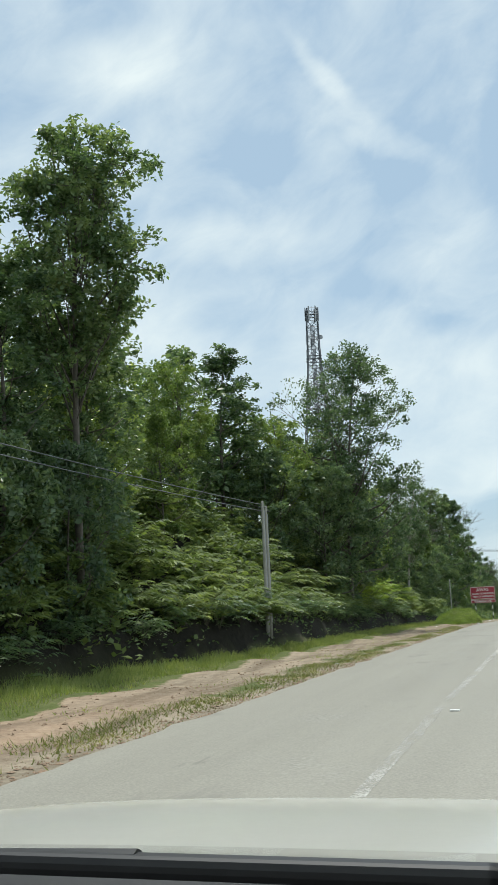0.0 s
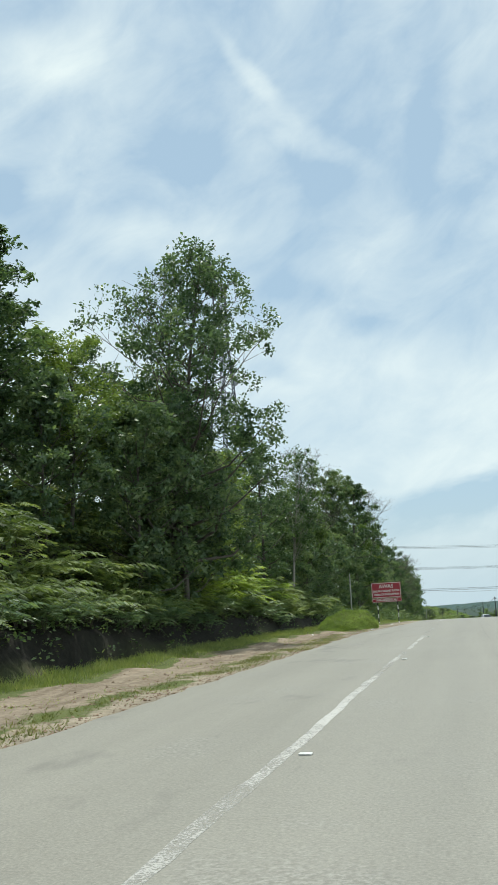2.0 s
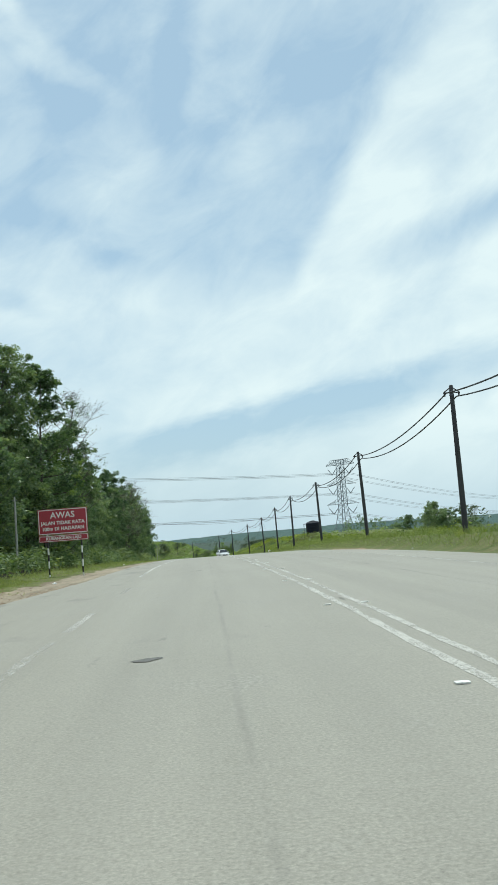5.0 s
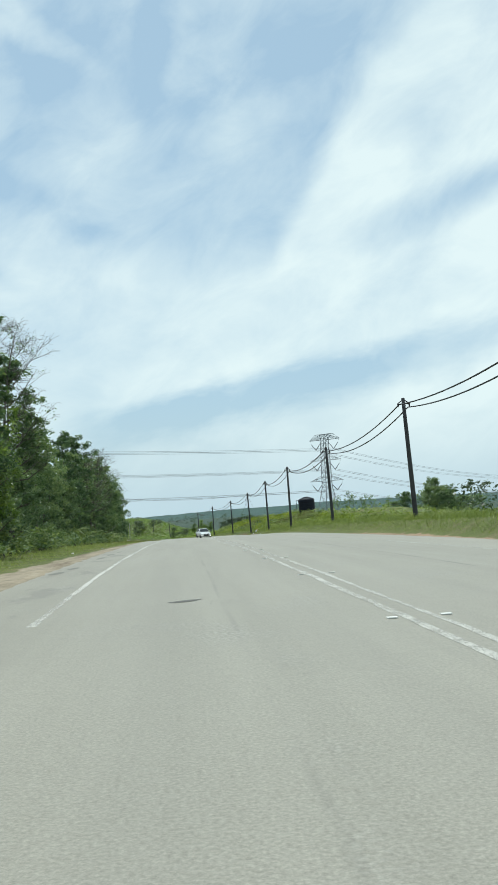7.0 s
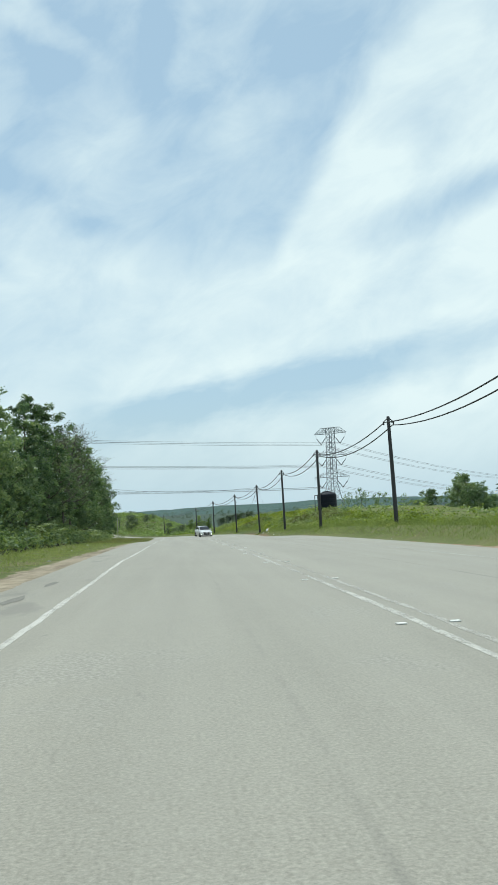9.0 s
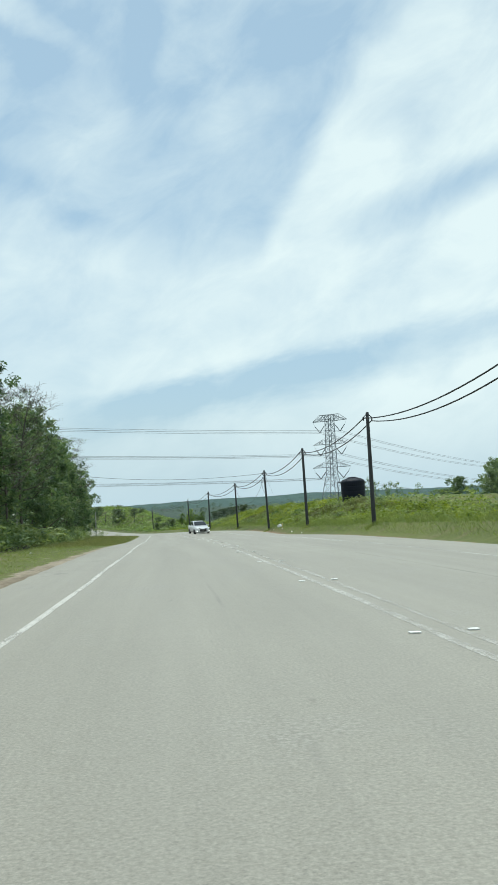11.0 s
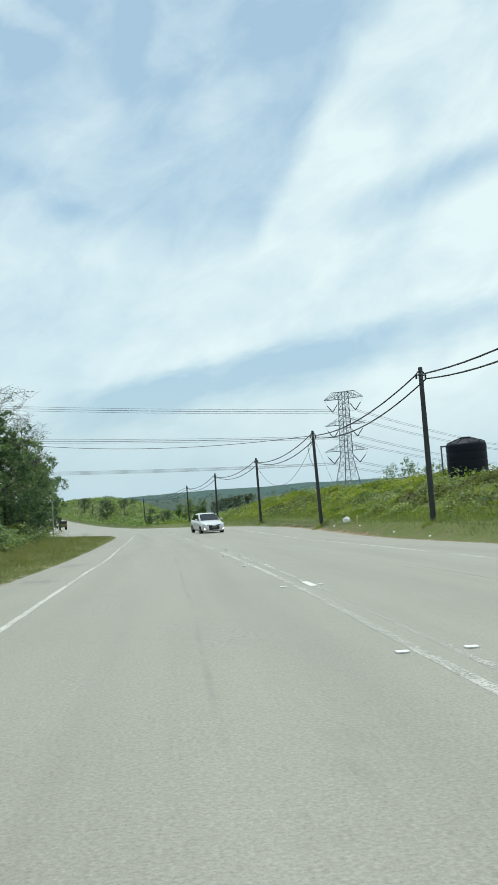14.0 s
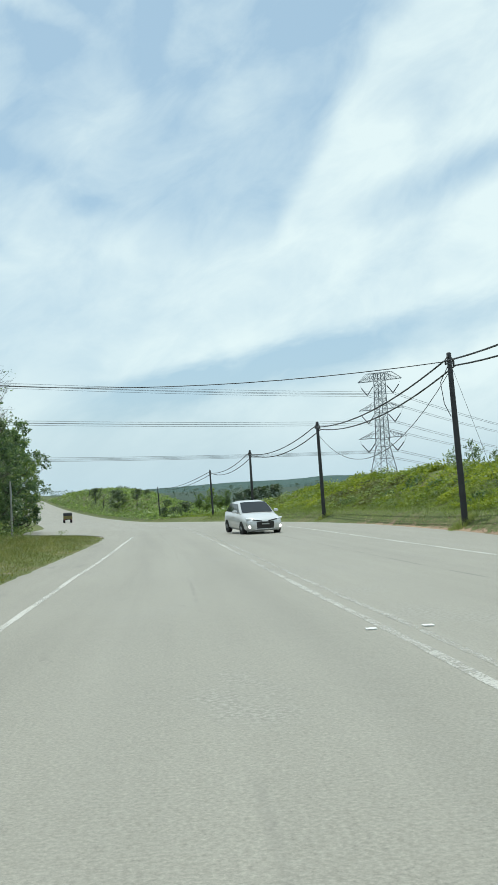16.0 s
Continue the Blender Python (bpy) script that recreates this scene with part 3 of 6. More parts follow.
def right_edge(y):
    return np.interp(y, (0, 100, 190, 214, 225, 245), (9.0, 9.2, 9.6, 11.0, 11.0, 9.6))


def wave(x, y, scale, seed):
    return (np.sin(x * scale + seed) * np.cos(y * scale * 1.3 + seed * 2.1) + np.sin(x * scale * 2.3 + y * scale * 1.7 + seed * 3.3) * 0.5) / 1.5


def ground_z(x, y):
    x, y = np.asarray(x, float), np.asarray(y, float)
    u, base = x - road_shift(y), road_z(y)
    z = base - 0.035 + 0.0 * u
    # left: flat verge, then a wooded slope
    tall = np.interp(y, (0, 70, 110, 280), (1.0, 1.0, 0.45, 0.35))
    d = foot_of_slope(y) - u
    z = z + np.where((u < -3.2) & (y < 226), step((-3.6 - u) / 4) * 0.05 * wave(x, y, 1.1, 0.4) * 2, 0)
    z = z + step(d / 0.36) * np.interp(y, (0, 60, 90), (0.85, 0.85, 0.25)) + tall * (step(d / np.interp(y, (0, 60, 90), (5.5, 5.5, 8.0))) * 3.9 + np.clip(d - 7, 0, 45) * 0.15)
    # right: a low verge with poles, a grassy bank, then a valley
    crest = np.interp(y, (-200, 60, 100, 140, 160, 180, 195, 207, 222, 245, 262, 280, 300, 320, 350, 390, 430, 480, 520, 560, 640),
                      (-0.6, -0.5, -0.8, -1.2, -0.6, -0.05, 0.2, 0.72, 0.12, -0.2, -0.8, -2.0, -3.5, -4.6, -5.4, -4.6, -1.9, -0.6, 0.1, 0.2, -1.5))
    right = u - right_edge(y)
    z = z + step((right - np.interp(y, (184, 198, 225, 240), (0.5, -0.2, -0.2, 0.5))) / np.interp(y, (184, 198, 225, 240), (1.8, 1.2, 1.2, 1.8))) * 0.62
    rise = step((u - 11.8) / np.interp(y, (0, 360, 420), (6.5, 6.5, 9.0)))
    z = z + np.where(u > 11, rise * (crest - (base + 0.59)), 0)
    z = z + np.where(u > 11, step((u - 12) / 4) * (0.24 * wave(x, y, 0.9, 1.7) + 0.30 * wave(x, y, 0.31, 0.9) + 0.10 * wave(x, y, 2.1, 0.5)), 0)
    fall = step((u - np.interp(y, (0, 350, 400, 480, 540), (26, 26, 18, 22, 30))) / np.interp(y, (0, 350, 400, 520, 600), (60, 60, 20, 22, 60)))
    z = z + fall * (-7.0 - crest) * np.interp(y, (0, 400, 520, 700), (1, 1, 0.8, 0.2))
    # the far country settles to one level
    far = step((np.hypot(x, y - 150) - 600) / 500)
    return z * (1 - far) + far * (-9.0 + 2.5 * wave(x, y, 0.004, 0.3))


def gz(x, y):
    return float(ground_z(x, y))


def spread(near, far, first, grow):
    """Steps that widen outwards from near to far."""
    out, s = [near], first
    while out[-1] < far:
        out.append(out[-1] + s)
        s *= grow
    return out


us = np.array(sorted({round(v, 3) for v in list(np.arange(-12, 14, 0.3)) + [-v for v in spread(12, 3500, 0.6, 1.22)] + spread(14, 3500, 0.6, 1.16)}))
ys = np.array(sorted({round(v, 3) for v in list(np.arange(-10, 130, 0.6)) + list(np.arange(130, 330, 0.9)) + spread(330, 4300, 3, 1.09) + [-v for v in spread(10, 300, 2, 1.3)]}))
U, Y = np.meshgrid(us, ys)
X = U + road_shift(Y)
Z = ground_z(X, Y)
nx, ny = len(us), len(ys)
grid = np.arange(nx * ny).reshape(ny, nx)
faces = np.stack([grid[:-1, :-1], grid[:-1, 1:], grid[1:, 1:], grid[1:, :-1]], -1).reshape(-1, 4)
ground_me = mesh_of("ground", np.stack([X, Y, Z], -1).reshape(-1, 3).tolist(), faces.tolist(), M_GROUND, True)
left_bare = step((U - np.interp(Y, (0, 20, 60, 75, 100, 150, 200, 228, 236, 244, 262), (-7.6, -8.0, -7.7, -5.6, -5.2, -4.3, -3.7, -2.6, -4.2, -6.9, -9.1))) / 0.8) * (U < 0)
right_bare = step((np.interp(Y, (0, 90, 104, 114, 130, 180, 190, 200, 214, 226, 250), (9.7, 9.8, 10.3, 10.3, 9.9, 10.2, 10.2, 10.55, 11.4, 11.35, 9.9)) - U) / 0.6) * (U > 0)
bare = (left_bare * (Y < 235) + right_bare) * (Y > -40) * (Y < 420)
bare = np.maximum(bare, 0.22 * (U < -2) * (U > -9) * step((Y - 110) / 30) * (Y < 238))
green_strip = np.exp(-(((U + 5.4) / 0.5) ** 2)) * (Y > 14) * (Y < 60) * 0.6
bare = np.clip(bare - green_strip, 0, 1)
clay = np.where(U > 0, 0.75, np.clip(1.1 - Y / 20.0, 0.2, 1) * step((-4.6 - U) / 1.5))
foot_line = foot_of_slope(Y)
# wood floor and cut bank: leaf litter plus painted shade
humus_shade = step((foot_line - U + 0.25) / 0.3) * step((U + 34) / 6) * (Y < 275)
woods = np.clip(step((np.hypot(U * 0.6, Y - 60) - 520) / 160) + 0.15 * step((Y - 330) / 60) + step((U - 60) / 80) + step((-27 - U) / 8) + step((U - 24) / 8) * step((Y - 345) / 30), 0, 1) * (np.abs(U) > 8)
for name, values in (("bare", bare), ("clay", clay), ("humus_shade", humus_shade), ("woods", woods)):
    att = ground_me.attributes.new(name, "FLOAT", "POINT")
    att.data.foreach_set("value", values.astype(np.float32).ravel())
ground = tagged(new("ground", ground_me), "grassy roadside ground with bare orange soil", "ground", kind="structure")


def strip(name, y0, y1, left, right, lift, material, thick=0.0, dy=1.0, cols=1, wander=0.0):
    """A strip of the road between two offsets from its middle, lying on the road's own surface."""
    n = max(2, int((y1 - y0) / dy) + 1)
    yy = np.linspace(y0, y1, n)
    verts, faces, uv = [], [], []
    for y in yy:
        s, z = float(road_shift(y)), float(road_z(y))
        a = left(y) if callable(left) else left
        b = right(y) if callable(right) else right
        k = wander * math.sin(y * 0.31) + wander * 0.5 * math.sin(y * 0.77 + 1)
        for c in range(cols + 1):
            u = a + (b - a) * c / cols + (k if cols == 1 else 0)
            verts.append((u + s, y, z + lift))
            uv.append((u, y))
    w = cols + 1
    for i in range(n - 1):
        for c in range(cols):
            k = i * w + c
            faces.append((k, k + 1, k + w + 1, k + w))
    if thick:
        top = len(verts)
        verts += [(x, y, z - thick) for x, y, z in verts]
        uv += uv
        for i in range(n - 1):
            k = i * w
            faces.append((k + w, k + w + top, k + top, k))
            k = i * w + cols
            faces.append((k, k + top, k + w + top, k + w))
    me = mesh_of(name, verts, faces, material)
    layer = me.uv_layers.new(name="UVMap")
    order = np.empty(len(me.loops), np.int32)
    me.loops.foreach_get("vertex_index", order)
    layer.data.foreach_set("uv", np.asarray(uv, np.float32)[order].ravel())
    return me


def ragged(edge, seed, amount):
    return lambda y: float(edge(y)) + amount * (1.0 if y < 110 else 0.45) * (float(noise.noise((y * 0.9, seed, 0))) + 0.5 * float(noise.noise((y * 3.1, seed, 4))))


road = tagged(new("road", strip("road", -60, 720, ragged(left_edge, 1.0, 0.16), ragged(right_edge, 7.0, 0.14), 0.0, M_ASPHALT, 0.12, 0.5, 8)),
              "wide two-lane road of sun-bleached grey asphalt", "road", kind="structure")


def line(y0, y1, u, width, material, label, straight=False, lift=0.0025):
    bend = (lambda y: float(road_shift(y))) if straight else (lambda y: 0.0)
    at = u if callable(u) else (lambda y: u)
    seed = y0 + at(y0)
    ob = new("road_marking", strip("road_marking", y0, y1, ragged(lambda y: at(y) - width / 2 - bend(y), seed, 0.028), ragged(lambda y: at(y) + width / 2 - bend(y), seed + 9, 0.028), lift, material, 0.0022, 0.22, 1, 0.012))
    return tagged(ob, label, "road marking", "painted lines of the road", "structure")


for a, b, worn in ((2.0, 7.6, 2), (7.6, 12.0, 3), (12.6, 17.0, 3), (18.0, 23.0, 2), (23.0, 33.0, 1), (33.0, 40.4, 2), (41.8, 46.0, 1), (46.6, 49.6, 1), (49.6, 52.6, 2), (53.4, 56.6, 3), (57.8, 61.0, 2), (66.4, 68.8, 3)):
    line(a, b, -1.66, 0.112, (M_LINE, M_LINE_MID, M_LINE_BAD)[worn - 1], "worn broken white line beside the shoulder")
line(76, 226, lambda y: float(np.interp(y, (76, 86, 118, 130, 150, 184, 200, 226), (-1.85, -1.98, -2.0, -1.82, -1.72, -1.84, -2.08, -2.1))), 0.095, M_LINE, "solid white edge line on the asphalt", True)
def centre(y):
    return float(np.interp(y, (-30, 60, 78, 86, 98, 120, 146, 188, 420), (2.28, 2.27, 2.20, 2.17, 2.28, 2.25, 2.21, 2.17, 2.2)))


line(-30, 62, centre, 0.115, M_LINE_MID, "worn white line of the double centre line")
line(62, 420, centre, 0.105, M_LINE_MID, "worn white line of the double centre line")
line(40, 94, lambda y: centre(y) + 0.29, 0.085, M_LINE_MID, "worn white line of the double centre line")
line(94, 300, lambda y: centre(y) + 0.28, 0.085, M_LINE_THIN, "very worn white line of the double centre line")
line(30, 150, 7.2, 0.09, M_LINE_MID, "thin white edge line of the far lane")
line(150, 300, lambda y: float(np.interp(y, (150, 170, 190, 215, 300), (6.95, 6.9, 7.2, 7.35, 7.35))), 0.11, M_LINE, "thin white edge line of the far lane")
line(165.7, 166.8, 2.44, 0.12, M_FRESH, "short fresh white patch on the centre line", lift=0.0055)


def tar_patch(x, y, width, length, skew, seed, material=None):
    """A ragged thin skin of tar, drawn out across the lane."""
    bm = bmesh.new()
    rim = []
    for i in range(28):
        a = 2 * math.pi * i / 28
        r = 1 + 0.35 * noise.noise((math.cos(a) * 1.6, math.sin(a) * 1.6, seed)) + 0.12 * noise.noise((math.cos(a) * 5, math.sin(a) * 5, seed))
        px, py = math.cos(a) * width / 2 * r, math.sin(a) * length / 2 * r * (1 - 0.5 * abs(math.cos(a)))
        py += skew * px
        rim.append(bm.verts.new((x + px, y + py, float(road_z(y + py)) + 0.005)))
    bm.faces.new(rim)
    tagged(new("tar_patch", bm_mesh("tar_patch", bm, material or M_TAR, False)), "small ragged dark tar patch on the asphalt", "road patch", "tar patches on the road", "structure")


tar_patch(-0.07, 78.1, 0.50, 0.30, 0.45, 3)
tar_patch(-0.36, 54.25, 0.30, 0.34, 0.5, 7)
for x, y, wide, long, skew in ((-3.2, 88.8, 0.34, 1.5, 1.2), (-3.05, 91.2, 0.30, 1.2, 1.2), (-2.95, 99.2, 0.26, 2.2, 1.6), (-2.9, 103.1, 0.24, 2.0, 1.6), (-2.82, 107.3, 0.2, 1.8, 1.6), (-0.28, 47.4, 0.12, 0.35, 0.4), (2.42, 60.2, 0.07, 0.7, 0.1)):
    tar_patch(x, y, wide, long, skew, y, M_STAIN)


def road_stud(x, y):
    bm = bmesh.new()
    box(bm, (0, 0, 0.008), (0.11, 0.085, 0.016), bevel=0.005)
    ob = empty("road_stud", pose(x, y, float(road_z(y))), "small white reflective road stud on the asphalt", "road stud", "road studs")
    part("housing", bm, M_STUD, ob)
    bm = bmesh.new()
    box(bm, (0, -0.044, 0.009), (0.085, 0.004, 0.009))
    part("reflector", bm, M_STUD_GLASS, ob, "glassy reflector strip")
    return ob


STUDS = [28.7 + 7.62 * k for k in range(22)]
stud = road_stud(2.05, STUDS[0])
for y in STUDS:
    for u in (2.05, 2.62):
        if (y, u) != (STUDS[0], 2.05):
            copy_thing(stud, pose(u, y, float(road_z(y)), 0, 0, random.uniform(-6, 6)))
for y in (11.5, 24.3, 37.2, 50.0):
    copy_thing(stud, pose(-1.47, y, float(road_z(y))))

# ---- poles and cables along the far verge ----
def utility_pole(m, height):
    thing = empty("utility_pole", m, "dark tarred utility pole standing on the grassy verge", "utility pole", "poles along the road")
    bm = bmesh.new()
    rings = [(0.128, -0.4), (0.125, 0.0), (0.115, height * 0.4), (0.10, height * 0.75), (0.09, height - 0.03), (0.06, height)]
    lathe(bm, rings, 14)
    part("shaft", bm, M_POLE, thing, smooth=True)
    for s in (-1, 1):
        bm = bmesh.new()
        z = height - 0.22
        rod(bm, (0, 0, z + 0.14), (0.36 * s, 0, z - 0.1), 0.028, n=6)
        rod(bm, (0, 0, z - 0.10), (0.38 * s, 0, z - 0.12), 0.026, n=6)
        rod(bm, (0.33 * s, 0, z - 0.08), (0.33 * s, 0, z - 0.27), 0.04, n=8)
        part("bracket", bm, M_POLE, thing, "dark steel cable bracket")
    bm = bmesh.new()
    lathe(bm, [(0.098, height * 0.93 - 0.03), (0.104, height * 0.93), (0.098, height * 0.93 + 0.03)], 14)
    part("clamp_band", bm, M_STEEL_DARK, thing)
    return thing


POLES = [(10.9, 58.0, 1.0, 6.3), (11.33, 85.4, 1.01, 6.25), (11.68, 113.1, 0.87, 5.95), (11.64, 139.65, -0.13, 6.28), (11.27, 164.4, -0.41, 6.23),
         (11.12, 189.4, -1.26, 6.49), (10.48, 214.35, -1.84, 6.14), (9.08, 239.4, -2.41, 5.91), (6.56, 263.6, -3.16, 5.94),
         (4.05, 296.3, -4.08, 5.9), (-3.7, 357.0, -5.4, 5.6)]
FAR_POLES = [(-10.1, 415.0, -7.00), (-22.5, 470.0, -7.06), (-26.6, 490.0, -6.04), (-31.6, 525.0, -5.10)]
first_pole = None
pole_tops = []
for i, (x, y, z, h) in enumerate(POLES):
    lean = -1.4 - 0.8 * math.cos(1.7 * i + 2.2)
    m = pose(x - h * math.tan(radians(lean)), y, z, 0.4 * math.sin(i * 2.0), lean, 0) @ pose(0, 0, 0, 0, 0, 8 * i)
    if first_pole is None:
        first_pole = utility_pole(m, 6.25)
    else:
        copy_thing(first_pole, m @ Matrix.Diagonal((1, 1, h / 6.25, 1)))
    pole_tops.append(Vector((x, y, z + h)))
for x, y, z in FAR_POLES:
    copy_thing(first_pole, pose(x, y, min(z, gz(x, y))) @ Matrix.Diagonal((0.9, 0.9, 0.92, 1)))
for a, b in zip(pole_tops, pole_tops[1:]):
    for s, drop, sag in ((-0.22, 0.34, 0.62), (0.22, 0.50, 0.72)):
        p, q = a + Vector((s, 0, -drop)), b + Vector((s, 0, -drop))
        cable("power_cable", sagging(p, q, sag), 0.032, M_CABLE, "thick black bundled power cable sagging between poles", "cable", "cables between the poles")
lateral = pole_tops[6]
cable("service_cable", sagging(lateral + Vector((-0.2, 0, -0.35)), (-25, 226, 8.3), 1.7, 24), 0.018, M_CABLE,
      "thin black service cable crossing over the road", "cable", "cables between the poles")
cable("stay_wire", [lateral + Vector((0.1, 0, -0.6)), (12.7, 215.6, gz(12.7, 215.6))], 0.007, M_STEEL_DARK, "thin steel stay wire of a pole", "cable", "stay wires")
loop = [lateral + Vector((0.0, 0, -0.4)), lateral + Vector((-0.35, 0.1, -1.1)), lateral + Vector((-0.25, 0.1, -1.9)), lateral + Vector((-0.05, 0.0, -2.4))]
cable("loose_cable", loop, 0.016, M_CABLE, "loose black cable hanging from a pole", "cable", "stay wires")
cable("slack_cable", sagging(lateral + Vector((0, 0, -0.7)), pole_tops[7] + Vector((0.1, 0, -0.9)), 2.3), 0.014, M_CABLE, "slack thin cable between two poles", "cable", "cables between the poles")


def grey_pole(name, m, height, r, label):
    thing = empty(name, m, label, "utility pole", "grey poles by the trees")
    bm = bmesh.new()
    lathe(bm, [(r * 1.15, -0.5), (r, 0.2), (r * 0.75, height - 0.02), (r * 0.6, height)], 10)
    part("shaft", bm, M_CONCRETE, thing, smooth=True)
    bm = bmesh.new()
    rod(bm, (r * 0.9, 0.02, height * 0.02), (r * 0.75, 0.02, height * 0.93), 0.018, n=6)
    part("conduit", bm, M_STEEL, thing, "grey metal conduit")
    bm = bmesh.new()
    rod(bm, (-0.14, 0, height - 0.2), (0.14, 0, height - 0.2), 0.018, n=6)
    part("crosspin", bm, M_STEEL_DARK, thing)
    return thing


grey = grey_pole("concrete_pole", pose(-9.39, 31.6, 1.0), 4.15, 0.062, "slim weathered grey concrete pole among ferns")
p2 = copy_thing(grey, pose(-9.32, 31.75, 1.0) @ Matrix.Diagonal((0.9, 0.9, 0.965, 1)))
p3 = copy_thing(grey, pose(-9.0, 93.0, 0.3) @ Matrix.Diagonal((0.9, 0.9, 0.92, 1)))
p5 = copy_thing(grey, pose(-9.0, 233.0, float(road_z(233)) + 0.1) @ Matrix.Diagonal((0.9, 0.9, 0.75, 1)))
for s in (0.0, 0.22):
    cable("telephone_wire", sagging((-9.45, 31.6, 5.05 - s), (-11.8, -20.0, 5.4 - s), 0.5), 0.012, M_WIRE, "thin grey telephone wire in front of the trees", "cable", "telephone wires")


# ---- warning sign ----
def word(text, size, at, parent, name="lettering"):
    c = bpy.data.curves.new(name, "FONT")
    c.body, c.size, c.align_x, c.align_y, c.extrude, c.offset = text, size, "CENTER", "CENTER", 0.002, 0.006
    ob = bpy.data.objects.new(name, c)
    me = bpy.data.meshes.new_from_object(ob)
    bpy.data.objects.remove(ob)
    me.transform(pose(*at, 90, 0, 0))
    me.materials.append(M_SIGN_WHITE)
    return part(name, me, None, parent, "white capital lettering")


def frame_bars(parent, cx, cz, w, h, t, y):
    for x, z, sx, sz in ((cx, cz + h / 2, w, t), (cx, cz - h / 2, w, t), (cx - w / 2, cz, t, h - t), (cx + w / 2, cz, t, h - t)):
        bm = bmesh.new()
        box(bm, (x, y, z), (sx, 0.004, sz))
        part("border", bm, M_SIGN_WHITE, parent)


def warning_sign(m):
    thing = empty("warning_sign", m, "red roadside warning sign with white lettering on striped posts", "road sign")
    bm = bmesh.new()
    box(bm, (0, 0, 2.33), (2.06, 0.03, 1.06), bevel=0.008)
    board = part("board", bm, M_RED, thing, "red sign board with white border")
    frame_bars(board, 0, 2.33, 1.99, 0.99, 0.03, -0.018)
    word("AWAS", 0.36, (0, -0.017, 2.59), board)
    word("JALAN TIDAK RATA", 0.205, (0, -0.017, 2.27), board)
    word("100m DI HADAPAN", 0.205, (0, -0.017, 2.03), board)
    bm = bmesh.new()
    box(bm, (0, 0, 1.63), (2.06, 0.03, 0.27), bevel=0.008)
    low = part("lower_board", bm, M_RED, thing, "narrow red plate with white border")
    frame_bars(low, 0, 1.63, 2.0, 0.21, 0.02, -0.018)
    word("KURANGKAN LAJU", 0.17, (0, -0.017, 1.63), low)
    for x in (-0.68, 0.72):
        bm = bmesh.new()
        rod(bm, (x, 0.06, -0.3), (x, 0.06, 2.8), 0.036, n=10)
        post = part("post", bm, M_WHITE, thing, "white post with black bands")
        for z in (0.14, 0.70, 1.26):
            bm = bmesh.new()
            rod(bm, (x, 0.06, z), (x, 0.06, z + 0.27), 0.038, n=10)
            part("band", bm, M_BLACK, post)
    return thing


warning_sign(pose(-5.57, 85.42, 0.22, 0, -0.5, -1.0))

